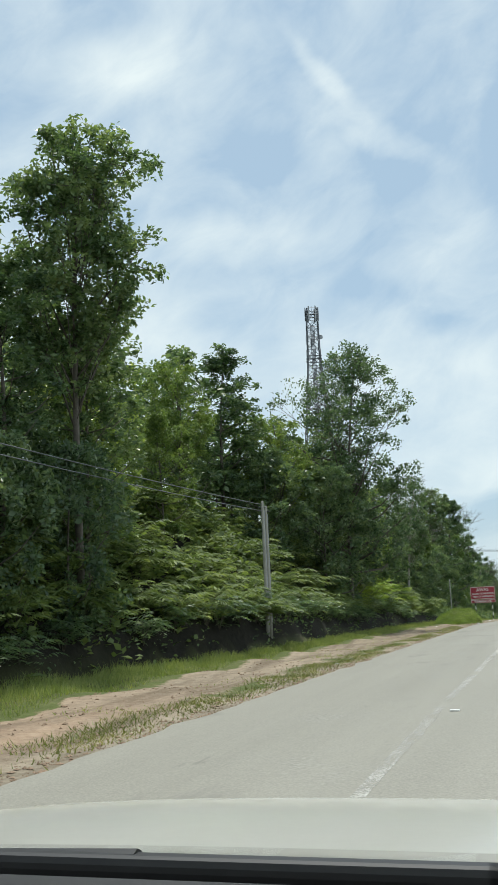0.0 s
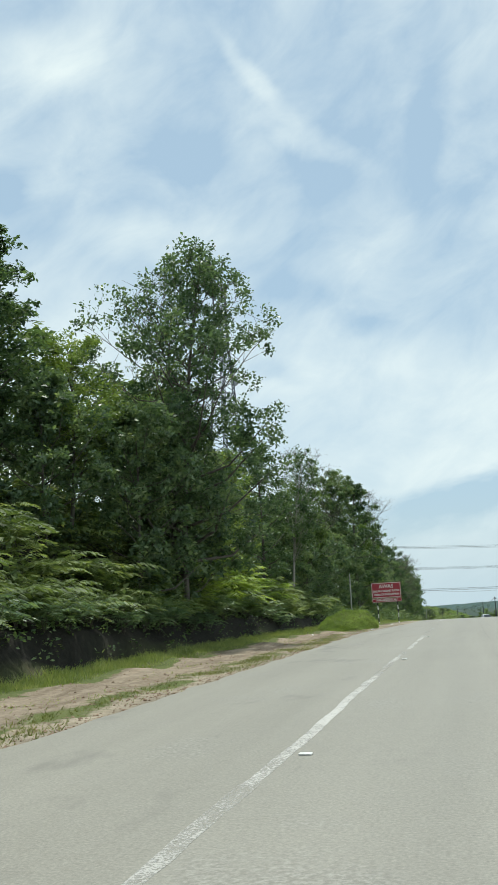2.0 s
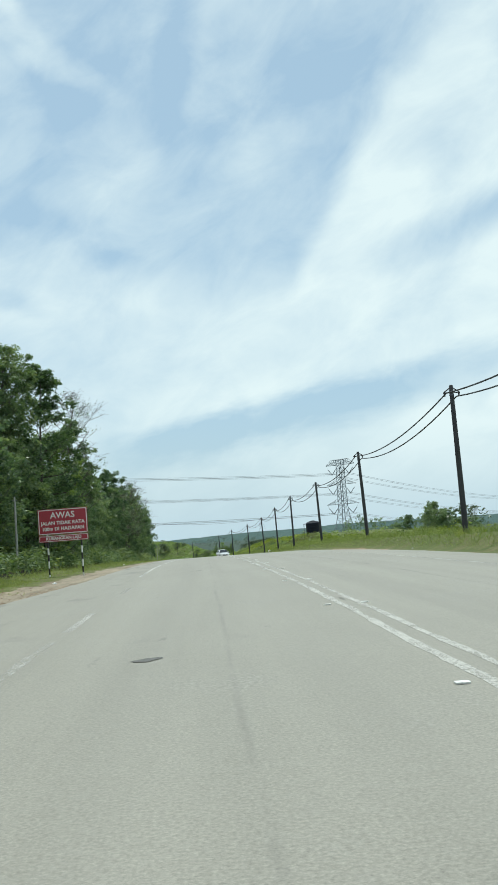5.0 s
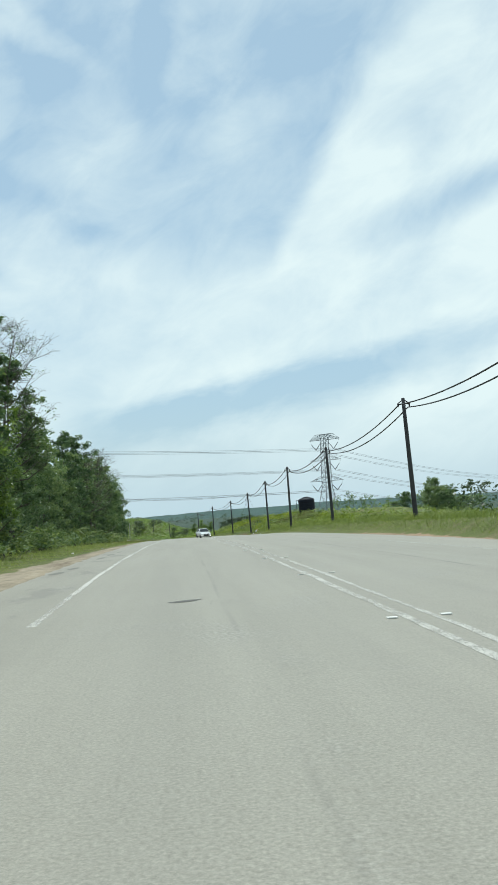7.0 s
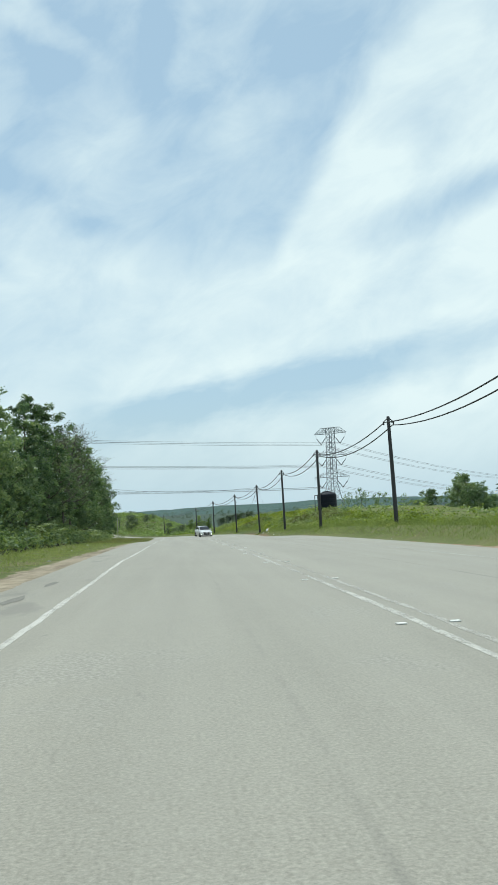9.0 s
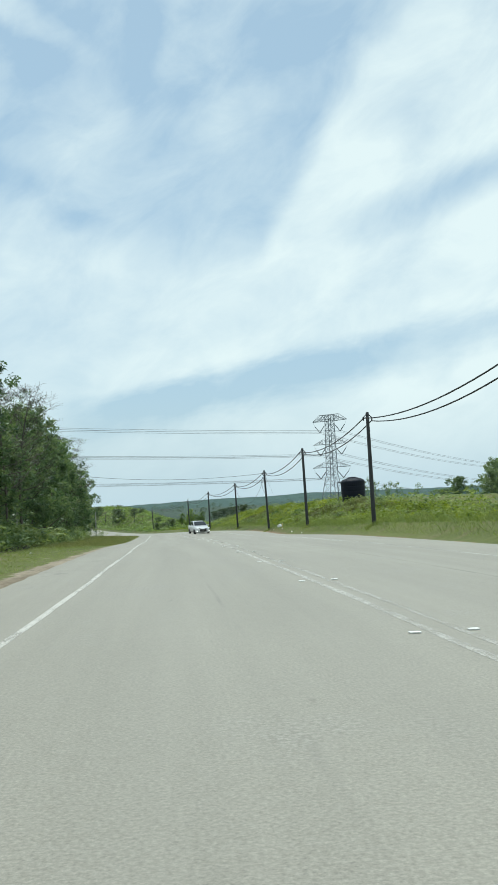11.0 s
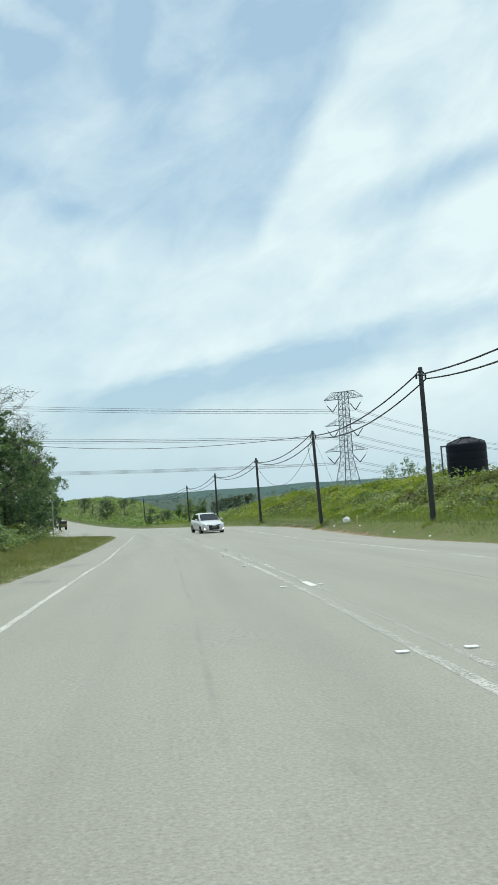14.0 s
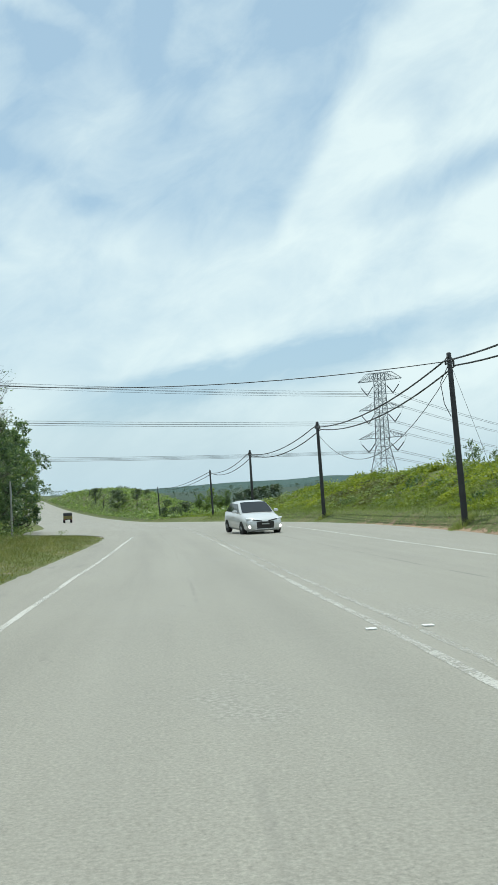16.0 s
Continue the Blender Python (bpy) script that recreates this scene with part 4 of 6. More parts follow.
# ---- telecom tower ----
def telecom_tower(m, height):
    thing = empty("telecom_tower", m, "tall grey steel lattice telecom tower with antennas behind the trees", "telecom tower")

    def half(z):
        return float(np.interp(z, (0, 20, 34, 44.5, height - 12, height), (5.4, 3.9, 2.8, 2.0, 1.3, 1.15)))

    levels = list(np.linspace(0, 46, 16)) + list(np.linspace(46, height - 0.5, 10))[1:]
    corners = ((-1, -1), (1, -1), (1, 1), (-1, 1))
    for cx, cy in corners:
        bm = bmesh.new()
        for a, b in zip(levels, levels[1:]):
            bar(bm, (cx * half(a), cy * half(a), a), (cx * half(b), cy * half(b), b), 0.17)
        part("leg", bm, M_STEEL_DARK, thing)
    for k in range(4):
        (ax, ay), (bx, by) = corners[k], corners[(k + 1) % 4]
        bm = bmesh.new()
        for a, b in zip(levels, levels[1:]):
            ha, hb = half(a), half(b)
            bar(bm, (ax * ha, ay * ha, a), (bx * hb, by * hb, b), 0.085)
            bar(bm, (bx * ha, by * ha, a), (ax * hb, ay * hb, b), 0.085)
            bar(bm, (ax * hb, ay * hb, b), (bx * hb, by * hb, b), 0.085)
        part("bracing", bm, M_STEEL_DARK, thing)
    bm = bmesh.new()
    for x in (-0.35, -0.1, 0.15, 0.4):
        rod(bm, (x, 0.3, 0), (x, 0.3, height - 4), 0.09, n=6)
    part("cable_ladder", bm, M_STEEL_DARK, thing, "dark feeder cable ladder")
    for z, r in ((height - 2.0, 1.25), (height - 12.0, 1.5), (height - 24.0, 2.1)):
        bm = bmesh.new()
        for k in range(4):
            (ax, ay), (bx, by) = corners[k], corners[(k + 1) % 4]
            bar(bm, (ax * r, ay * r, z), (bx * r, by * r, z), 0.16)
            bar(bm, (ax * r, ay * r, z + 0.7), (bx * r, by * r, z + 0.7), 0.1)
        part("platform", bm, M_STEEL_DARK, thing)
    spots = [(height - 1.6, 3.0, 1.35, (0, 60, 120, 180, 240, 300)), (height - 11.0, 2.4, 1.5, (20, 140, 200, 330)), (height - 17.4, 2.3, 1.95, (0, 25, 200)), (height - 7.5, 2.0, 1.35, (100, 190))]
    for z, tall, r, angles in spots:
        for a in angles:
            c, s = math.cos(radians(a)), math.sin(radians(a))
            bm = bmesh.new()
            turn = pose(c * r, s * r, z, 0, 0, a)
            box(bm, (0.12, 0, 0), (0.14, 0.32, tall), turn, 0.03)
            antenna = part("panel_antenna", bm, M_STEEL, thing, "pale panel antenna")
            bm = bmesh.new()
            rod(bm, turn @ Vector((0, 0, -tall / 2)), turn @ Vector((0, 0, tall / 2)), 0.05, n=6)
            part("mount_pipe", bm, M_STEEL_DARK, antenna)
    for z, r, a, size in ((height - 21.0, 2.7, -35, 0.75), (height - 7.0, 1.7, -20, 0.5)):
        c, s = math.cos(radians(a)), math.sin(radians(a))
        bm = bmesh.new()
        lathe(bm, [(size * 0.4, -0.25), (size, 0.0), (size, 0.12), (size * 0.9, 0.16)], 20)
        bm.transform(pose(c * r, s * r, z, 90, 0, -10))
        dish = part("microwave_dish", bm, M_STEEL, thing, "round pale microwave dish", smooth=False)
        bm = bmesh.new()
        rod(bm, (c * r, s * r, z), (c * (r - 0.9), s * (r - 0.9), z), 0.06, n=6)
        part("dish_arm", bm, M_STEEL_DARK, dish)
    bm = bmesh.new()
    rod(bm, (0, 0, height - 1), (0, 0, height + 0.3), 0.04, n=6)
    part("lightning_rod", bm, M_STEEL_DARK, thing)
    return thing


TOWER_BASE = gz(-43.7, 197.3)
telecom_tower(pose(-43.7, 197.3, TOWER_BASE, 0, 0, 18), 67.5 - TOWER_BASE)

# ---- high-voltage pylon and its conductors ----
ARMS = ((16.6, 8.1), (25.0, 7.5), (33.4, 7.3))


def pylon(m, height):
    thing = empty("transmission_pylon", m, "grey steel lattice transmission pylon with three arms a side", "pylon", "transmission pylons")
    k = height / 36.0

    def half(z):
        return float(np.interp(z / k, (0, 14, 36), (3.9, 1.5, 1.15))) * k

    levels = [z * k for z in (0, 3.5, 7, 10.5, 14, 16, 18, 20, 22, 24, 26, 28, 30, 32, 34, 35.6)]
    corners = ((-1, -1), (1, -1), (1, 1), (-1, 1))
    for cx, cy in corners:
        bm = bmesh.new()
        for a, b in ((0, 14 * k), (14 * k, 35.6 * k)):
            bar(bm, (cx * half(a), cy * half(a), a), (cx * half(b), cy * half(b), b), 0.19)
        part("leg", bm, M_PYLON, thing)
    for j in range(4):
        (ax, ay), (bx, by) = corners[j], corners[(j + 1) % 4]
        bm = bmesh.new()
        for a, b in zip(levels, levels[1:]):
            ha, hb = half(a), half(b)
            bar(bm, (ax * ha, ay * ha, a), (bx * hb, by * hb, b), 0.085)
            bar(bm, (bx * ha, by * ha, a), (ax * hb, ay * hb, b), 0.085)
            bar(bm, (ax * hb, ay * hb, b), (bx * hb, by * hb, b), 0.085)
        part("bracing", bm, M_PYLON, thing)
    for z, reach in ARMS:
        for s in (-1, 1):
            bm = bmesh.new()
            tip = (s * reach * k, 0, z * k)
            h = half(z * k)
            for cy in (-1, 1):
                low, top = (s * h, cy * h, z * k), (s * h, cy * h, (z + 2.2) * k)
                bar(bm, low, tip, 0.10)
                bar(bm, top, tip, 0.08)
                for f in (0.25, 0.5, 0.75):
                    p, q = Vector(low).lerp(Vector(tip), f), Vector(top).lerp(Vector(tip), f)
                    bar(bm, p, q, 0.075)
                    bar(bm, q, Vector(low).lerp(Vector(tip), f + 0.25), 0.075)
            for f in (0.0, 0.25, 0.5, 0.75):
                bar(bm, Vector((s * h, -h, z * k)).lerp(Vector(tip), f), Vector((s * h, h, z * k)).lerp(Vector(tip), f), 0.075)
            arm = part("crossarm", bm, M_PYLON, thing)
            bm = bmesh.new()
            v = Vector((s * reach * 0.59 * k, 0, (z - 4.0) * k))
            hangers = bmesh.new()
            for f, g in ((0.97, 0.86), (0.22, 0.33)):
                eye, end = Vector((s * reach * f * k, 0, z * k)), Vector((s * reach * g * k, 0, (z - 1.7) * k))
                bar(hangers, eye, end, 0.035)
                rod(bm, end, v, 0.15, n=6)
            part("hanger", hangers, M_PYLON, arm, "thin steel link above the insulators")
            part("insulator", bm, M_POLE, arm, "dark insulator string in a V")
    bm = bmesh.new()
    for cy in (-1, 1):
        bar(bm, (-4.0 * k, cy * 0.6 * k, 35.7 * k), (4.0 * k, cy * 0.6 * k, 35.7 * k), 0.12)
        for s in (-1, 1):
            bar(bm, (s * 4.0 * k, cy * 0.6 * k, 35.7 * k), (s * 7.3 * k, 0, 33.5 * k), 0.09)
            for x in (1.3, 2.5):
                bar(bm, (s * x * k, cy * 0.6 * k, 35.7 * k), (s * (x + 0.7) * k, cy * 0.6 * k, 33.7 * k), 0.07)
                bar(bm, (s * (x + 0.7) * k, cy * 0.6 * k, 33.7 * k), (s * (x + 1.3) * k, cy * 0.6 * k, 35.7 * k), 0.07)
    part("earth_wire_peak", bm, M_PYLON, thing)
    return thing


PX, PY, PZ, PH = 61.66, 463.7, -5.2, 36.9
TURN = -42.0
pylon(pose(PX, PY, PZ, 0, 0, TURN), PH)
k = PH / 36.0
for z, reach in ARMS:
    for s in (-1, 1):
        p = pose(PX, PY, PZ, 0, 0, TURN) @ Vector((s * reach * 0.59 * k, 0, (z - 4.0) * k))
        for pair in (-0.25, 0.25):
            start = p + Vector((0, 0, pair * 1.1))
            away = Vector((-237 + s * 2.4, 287 + s * 4.2, start.z + 12))
            cable("conductor", sagging(start, away, 4.0, 24), 0.042, M_WIRE, "thin grey high-voltage conductor across the sky", "cable", "transmission conductors")
            cable("conductor", sagging(start, Vector((330 + s * 4, 800 - s * 5, start.z - 8)), 9.0, 24), 0.05, M_WIRE,
                  "thin grey high-voltage conductor across the sky", "cable", "transmission conductors")


# ---- water tank on the bank ----
def water_tank(m):
    thing = empty("water_tank", m, "black plastic water tank standing on the grassy bank", "water tank")
    bm = bmesh.new()
    rings = [(1.12, 0.0), (1.22, 0.06)]
    for i in range(4):
        z = 0.16 + i * 0.47
        rings += [(1.225, z), (1.24, z + 0.04), (1.24, z + 0.36), (1.225, z + 0.40)]
    rings += [(1.2, 2.02), (1.1, 2.1), (0.45, 2.3), (0.42, 2.3)]
    lathe(bm, rings, 36)
    part("body", bm, M_TANK, thing)
    bm = bmesh.new()
    lathe(bm, [(0.4, 2.29), (0.4, 2.37), (0.3, 2.40), (0.05, 2.42)], 20)
    part("lid", bm, M_TANK, thing, "round black screw lid")
    for i in range(10):
        a = 2 * math.pi * i / 10
        bm = bmesh.new()
        rod(bm, (0.45 * math.cos(a), 0.45 * math.sin(a), 2.31), (1.16 * math.cos(a), 1.16 * math.sin(a), 2.08), 0.035, n=5)
        part("roof_rib", bm, M_TANK, thing)
    bm = bmesh.new()
    rod(bm, (-1.1, 0.3, 1.95), (-1.52, 0.35, 1.95), 0.05, n=8)
    rod(bm, (-1.52, 0.35, 1.99), (-1.52, 0.35, -0.6), 0.05, n=8)
    part("inlet_pipe", bm, M_STEEL_DARK, thing, "thin grey standpipe")
    return thing


water_tank(pose(18.8, 207.6, gz(18.8, 207.6) - 0.02, 0, -1.5, 10) @ Matrix.Diagonal((0.98, 0.98, 1.06, 1)))


# ---- litter ----
def lump(name, m, size, seed, material, label, category, group=""):
    rng = random.Random(seed)
    bm = bmesh.new()
    bmesh.ops.create_icosphere(bm, subdivisions=3, radius=1.0)
    for v in bm.verts:
        d = v.co.copy()
        v.co *= 1 + 0.35 * noise.noise(d * 1.6 + Vector((seed, 0, 0))) + 0.16 * noise.noise(d * 5 + Vector((0, seed, 0)))
        v.co.z = max(v.co.z, -0.45)
        v.co.x, v.co.y, v.co.z = v.co.x * size[0], v.co.y * size[1], (v.co.z + 0.45) * size[2]
    ob = new(name, bm_mesh(name, bm, material, False))
    ob.matrix_basis = m
    return tagged(ob, label, category, group)


lump("plastic_bag", pose(11.05, 207.2, gz(11.05, 207.2) - 0.03), (0.25, 0.21, 0.22), 3, M_PLASTIC, "crumpled white plastic bag lying on the verge", "bag")
def marker_post(m):
    bm = bmesh.new()
    lathe(bm, [(0.045, -0.15), (0.045, 0.36), (0.06, 0.37), (0.06, 0.46), (0.04, 0.48), (0.0, 0.48)], 12)
    ob = new("marker_post", bm_mesh("marker_post", bm, M_MARKER, False))
    ob.matrix_basis = m
    return tagged(ob, "short faded yellow marker post in the verge grass", "marker post")


marker_post(pose(10.76, 202.7, gz(10.76, 202.7), 2, 3, 0))
for x, y, s in ((10.6, 201.2, 0.06), (10.75, 209.5, 0.065), (10.35, 192.5, 0.08), (10.4, 187.0, 0.06)):
    lump("litter_scrap", pose(x, y, gz(x, y) - 0.01, 0, 0, 40 * s * y), (s * 1.5, s, s * 0.6), int(y), M_PLASTIC, "small pale litter scrap on the roadside dirt", "litter", "bits on the verge")
rng = random.Random(11)
for i in range(14):
    side = rng.random() < 0.6
    y = rng.uniform(10, 210)
    u = rng.uniform(-6.8, -4.6) if side else rng.uniform(9.9, 10.8)
    s = rng.uniform(0.03, 0.07)
    pale = rng.random() < 0.5
    lump("litter_scrap" if pale else "stone", pose(u, y, gz(u, y) - 0.01, 0, 0, rng.uniform(0, 360)), (s * 1.6, s, s * 0.7), 20 + i, M_PLASTIC if pale else M_CONCRETE,
         "small pale litter scrap on the roadside dirt" if pale else "small grey stone on the roadside dirt", "litter" if pale else "stone", "bits on the verge")


# ---- vehicles ----
def wheel(parent, x, y, r, w):
    bm = bmesh.new()
    lathe(bm, [(r * 0.62, -w / 2), (r * 0.95, -w / 2), (r, -w * 0.3), (r, w * 0.3), (r * 0.95, w / 2), (r * 0.62, w / 2)], 24)
    bm.transform(pose(x, y, r, 0, 90, 0))
    tyre = part("tyre", bm, M_TYRE, parent, smooth=False)
    bm = bmesh.new()
    lathe(bm, [(r * 0.15, -w * 0.52), (r * 0.6, -w * 0.46), (r * 0.63, 0), (r * 0.6, w * 0.46), (r * 0.15, w * 0.52)], 20)
    bm.transform(pose(x, y, r, 0, 90, 0))
    part("rim", bm, M_STEEL, tyre, "silver alloy rim")


def loft(sections, material_name="body"):
    """A closed skin through cross-sections, each a list of points of equal count."""
    bm = bmesh.new()
    loops = [[bm.verts.new(p) for p in sec] for sec in sections]
    n = len(loops[0])
    for a, b in zip(loops, loops[1:]):
        for i in range(n):
            bm.faces.new((a[i], a[(i + 1) % n], b[(i + 1) % n], b[i]))
    bm.faces.new(loops[0][::-1])
    bm.faces.new(loops[-1])
    bmesh.ops.recalc_face_normals(bm, faces=bm.faces)
    return bm


def hull(y, half, low, mid, top, shoulder):
    """One upright cross-section of a car body."""
    return [(-half * 0.82, y, low), (half * 0.82, y, low), (half * 0.98, y, low + 0.12), (half, y, mid), (half * 0.96, y, shoulder),
            (half * 0.80, y, top), (half * 0.4, y, top + 0.02), (-half * 0.4, y, top + 0.02), (-half * 0.80, y, top), (-half * 0.96, y, shoulder), (-half, y, mid), (-half * 0.98, y, low + 0.12)]


def saloon_car(m):
    """Its nose points along -y."""
    thing = empty("car", m, "silver-white saloon car driving on the road with headlights facing", "car")
    rows = [(-2.18, 0.60, 0.30, 0.46, 0.60, 0.55), (-2.08, 0.74, 0.22, 0.50, 0.68, 0.62), (-1.85, 0.83, 0.18, 0.54, 0.77, 0.70), (-1.4, 0.86, 0.18, 0.56, 0.88, 0.79), (-0.95, 0.87, 0.18, 0.58, 0.96, 0.87),
            (0.0, 0.87, 0.18, 0.60, 0.99, 0.92), (1.2, 0.87, 0.18, 0.62, 1.02, 0.94), (1.8, 0.85, 0.22, 0.64, 1.03, 0.94), (2.1, 0.76, 0.3, 0.62, 0.99, 0.88), (2.2, 0.66, 0.34, 0.6, 0.9, 0.8)]
    part("body", loft([hull(*r) for r in rows]), M_CAR, thing, smooth=True)
    cabin = [(-1.0, 0.80, 0.78, 0.90, 0.95), (-0.55, 0.80, 0.72, 0.92, 1.20), (-0.1, 0.80, 0.63, 0.94, 1.42), (0.5, 0.80, 0.61, 0.95, 1.48), (1.15, 0.79, 0.60, 0.96, 1.43), (1.7, 0.76, 0.62, 0.96, 1.16), (1.95, 0.72, 0.64, 0.96, 1.0)]
    sections = []
    for y, wide, narrow, z0, z1 in cabin:
        sections.append([(-wide, y, z0), (wide, y, z0), (wide * 0.5 + narrow * 0.5, y, z0 + (z1 - z0) * 0.55), (narrow, y, z1 - 0.04), (narrow * 0.75, y, z1), (-narrow * 0.75, y, z1), (-narrow, y, z1 - 0.04), (-wide * 0.5 - narrow * 0.5, y, z0 + (z1 - z0) * 0.55)])
    part("cabin", loft(sections), M_CAR, thing, smooth=True)
    bm = bmesh.new()
    rows = [(-0.98, 0.70, 0.955), (-0.55, 0.66, 1.185), (-0.15, 0.58, 1.385)]
    loops = [[bm.verts.new((x * w, y - 0.02, z + 0.025 + 0.015 * (1 - x * x))) for x in (-1, -0.5, 0, 0.5, 1)] for y, w, z in rows]
    for p, q in zip(loops, loops[1:]):
        for i in range(4):
            bm.faces.new((p[i], p[i + 1], q[i + 1], q[i]))
    part("windscreen", bm, M_GLASS, thing, "dark tinted windscreen", smooth=True)
    for s in (-1, 1):
        bm = bmesh.new()
        loops = [[bm.verts.new((s * (w + 0.012), y, z)) for y, w, z in ((y0, 0.79, 0.98), (y1, 0.66, 1.36))] for y0, y1 in ((-0.75, -0.1), (0.3, 0.3), (1.0, 1.0), (1.6, 1.3))]
        for p, q in zip(loops, loops[1:]):
            bm.faces.new((p[0], q[0], q[1], p[1]))
        part("side_window", bm, M_GLASS, thing, "dark side window")
        bm = bmesh.new()
        box(bm, (s * 0.97, -0.62, 1.02), (0.2, 0.13, 0.13), bevel=0.05)
        part("door_mirror", bm, M_CAR, thing)
        bm = bmesh.new()
        box(bm, (0, 0, 0), (0.40, 0.12, 0.075), pose(s * 0.64, -1.99, 0.70, 0, s * -12, s * 24), 0.03)
        part("headlight", bm, M_LAMP, thing, "clear headlight")
        bm = bmesh.new()
        lathe(bm, [(0.07, 0.0), (0.07, 0.04)], 14)
        bm.transform(pose(s * 0.69, -2.09, 0.39, 90, 0, 0))
        part("fog_lamp", bm, M_FOG, thing, "round fog lamp")
        wheel(thing, s * 0.78, -1.3, 0.31, 0.2)
        wheel(thing, s * 0.78, 1.3, 0.31, 0.2)
    # wide black grille that narrows downwards, following the round of the nose
    bm = bmesh.new()
    rows = [(0.66, 0.60), (0.60, 0.46), (0.50, 0.30)]
    loops = [[bm.verts.new((x * w, -2.215 + 0.22 * (x * w) ** 2, z)) for x in (-1, -0.6, -0.2, 0.2, 0.6, 1)] for w, z in rows]
    back = [[bm.verts.new(v.co + Vector((0, 0.12, 0))) for v in row] for row in loops]
    for p, q in zip(loops, loops[1:]):
        for i in range(5):
            bm.faces.new((p[i], p[i + 1], q[i + 1], q[i]))
    for i in range(5):
        bm.faces.new((loops[0][i], back[0][i], back[0][i + 1], loops[0][i + 1]))
        bm.faces.new((loops[2][i], loops[2][i + 1], back[2][i + 1], back[2][i]))
    part("lower_grille", bm, M_BLACK, thing, "black grille narrowing downwards")
    bm = bmesh.new()
    box(bm, (0, -2.235, 0.505), (0.46, 0.015, 0.12))
    plate = part("number_plate", bm, M_BLACK, thing, "dark number plate")
    bm = bmesh.new()
    box(bm, (0, -2.245, 0.505), (0.34, 0.006, 0.05))
    part("plate_bar", bm, M_STEEL, plate, "pale bar on the plate")
    bm = bmesh.new()
    box(bm, (0, -2.2, 0.285), (0.95, 0.05, 0.025), bevel=0.01)
    part("bumper_trim", bm, M_LAMP, thing, "bright trim strip under the grille")
    for s in (-1, 1):
        bm = bmesh.new()
        v = [bm.verts.new(p) for p in ((s * 0.60, -2.13, 0.50), (s * 0.80, -1.94, 0.50), (s * 0.76, -2.0, 0.30), (s * 0.58, -2.14, 0.30))]
        bm.faces.new(v)
        bmesh.ops.solidify(bm, geom=bm.faces[:], thickness=0.03)
        part("fog_lamp_recess", bm, M_BLACK, thing, "black fog lamp recess")
        bm = bmesh.new()
        box(bm, (0, 0, 0), (0.42, 0.05, 0.045), pose(s * 0.34, -2.165, 0.66, 0, s * -10, s * 10), 0.015)
        part("upper_grille", bm, M_BLACK, thing, "slim black strip between the headlights")
    return thing


CAR_Y = 223.5
saloon_car(pose(3.5, CAR_Y, float(road_z(CAR_Y)), 0.8, 0, 11))


def lorry(m):
    """Seen from behind: its nose points along +y."""
    thing = empty("lorry", m, "small yellow lorry with dark canvas top on the far bend", "lorry")
    bm = bmesh.new()
    box(bm, (0, -0.6, 0.95), (2.1, 4.6, 0.22), bevel=0.03)
    part("chassis", bm, M_BLACK, thing)
    bm = bmesh.new()
    box(bm, (0, -0.9, 1.45), (2.15, 4.0, 0.85), bevel=0.04)
    for k in range(7):
        box(bm, (-1.0 + k * 0.333, -2.93, 1.45), (0.06, 0.06, 0.8))
    part("cargo_bed", bm, M_LORRY, thing, "yellow ribbed cargo bed")
    bm = bmesh.new()
    box(bm, (0, -0.9, 2.25), (2.15, 4.0, 0.75), bevel=0.18)
    part("canvas_cover", bm, M_CANVAS, thing, "dark canvas cover")
    bm = bmesh.new()
    box(bm, (0, 2.0, 1.55), (1.95, 1.6, 1.6), bevel=0.15)
    part("cab", bm, M_LORRY, thing)
    for s in (-1, 1):
        wheel(thing, s * 0.9, 1.9, 0.42, 0.25)
        wheel(thing, s * 0.9, -1.8, 0.42, 0.4)
        bm = bmesh.new()
        box(bm, (s * 0.85, -2.93, 0.92), (0.25, 0.05, 0.14))
        part("tail_lamp", bm, M_RED, thing, "red tail lamp")
    return thing


LY = 400.0
lorry(pose(float(road_shift(LY)) - 1.9, LY, float(road_z(LY)), 0, 0, 10) @ Matrix.Scale(0.86, 4))

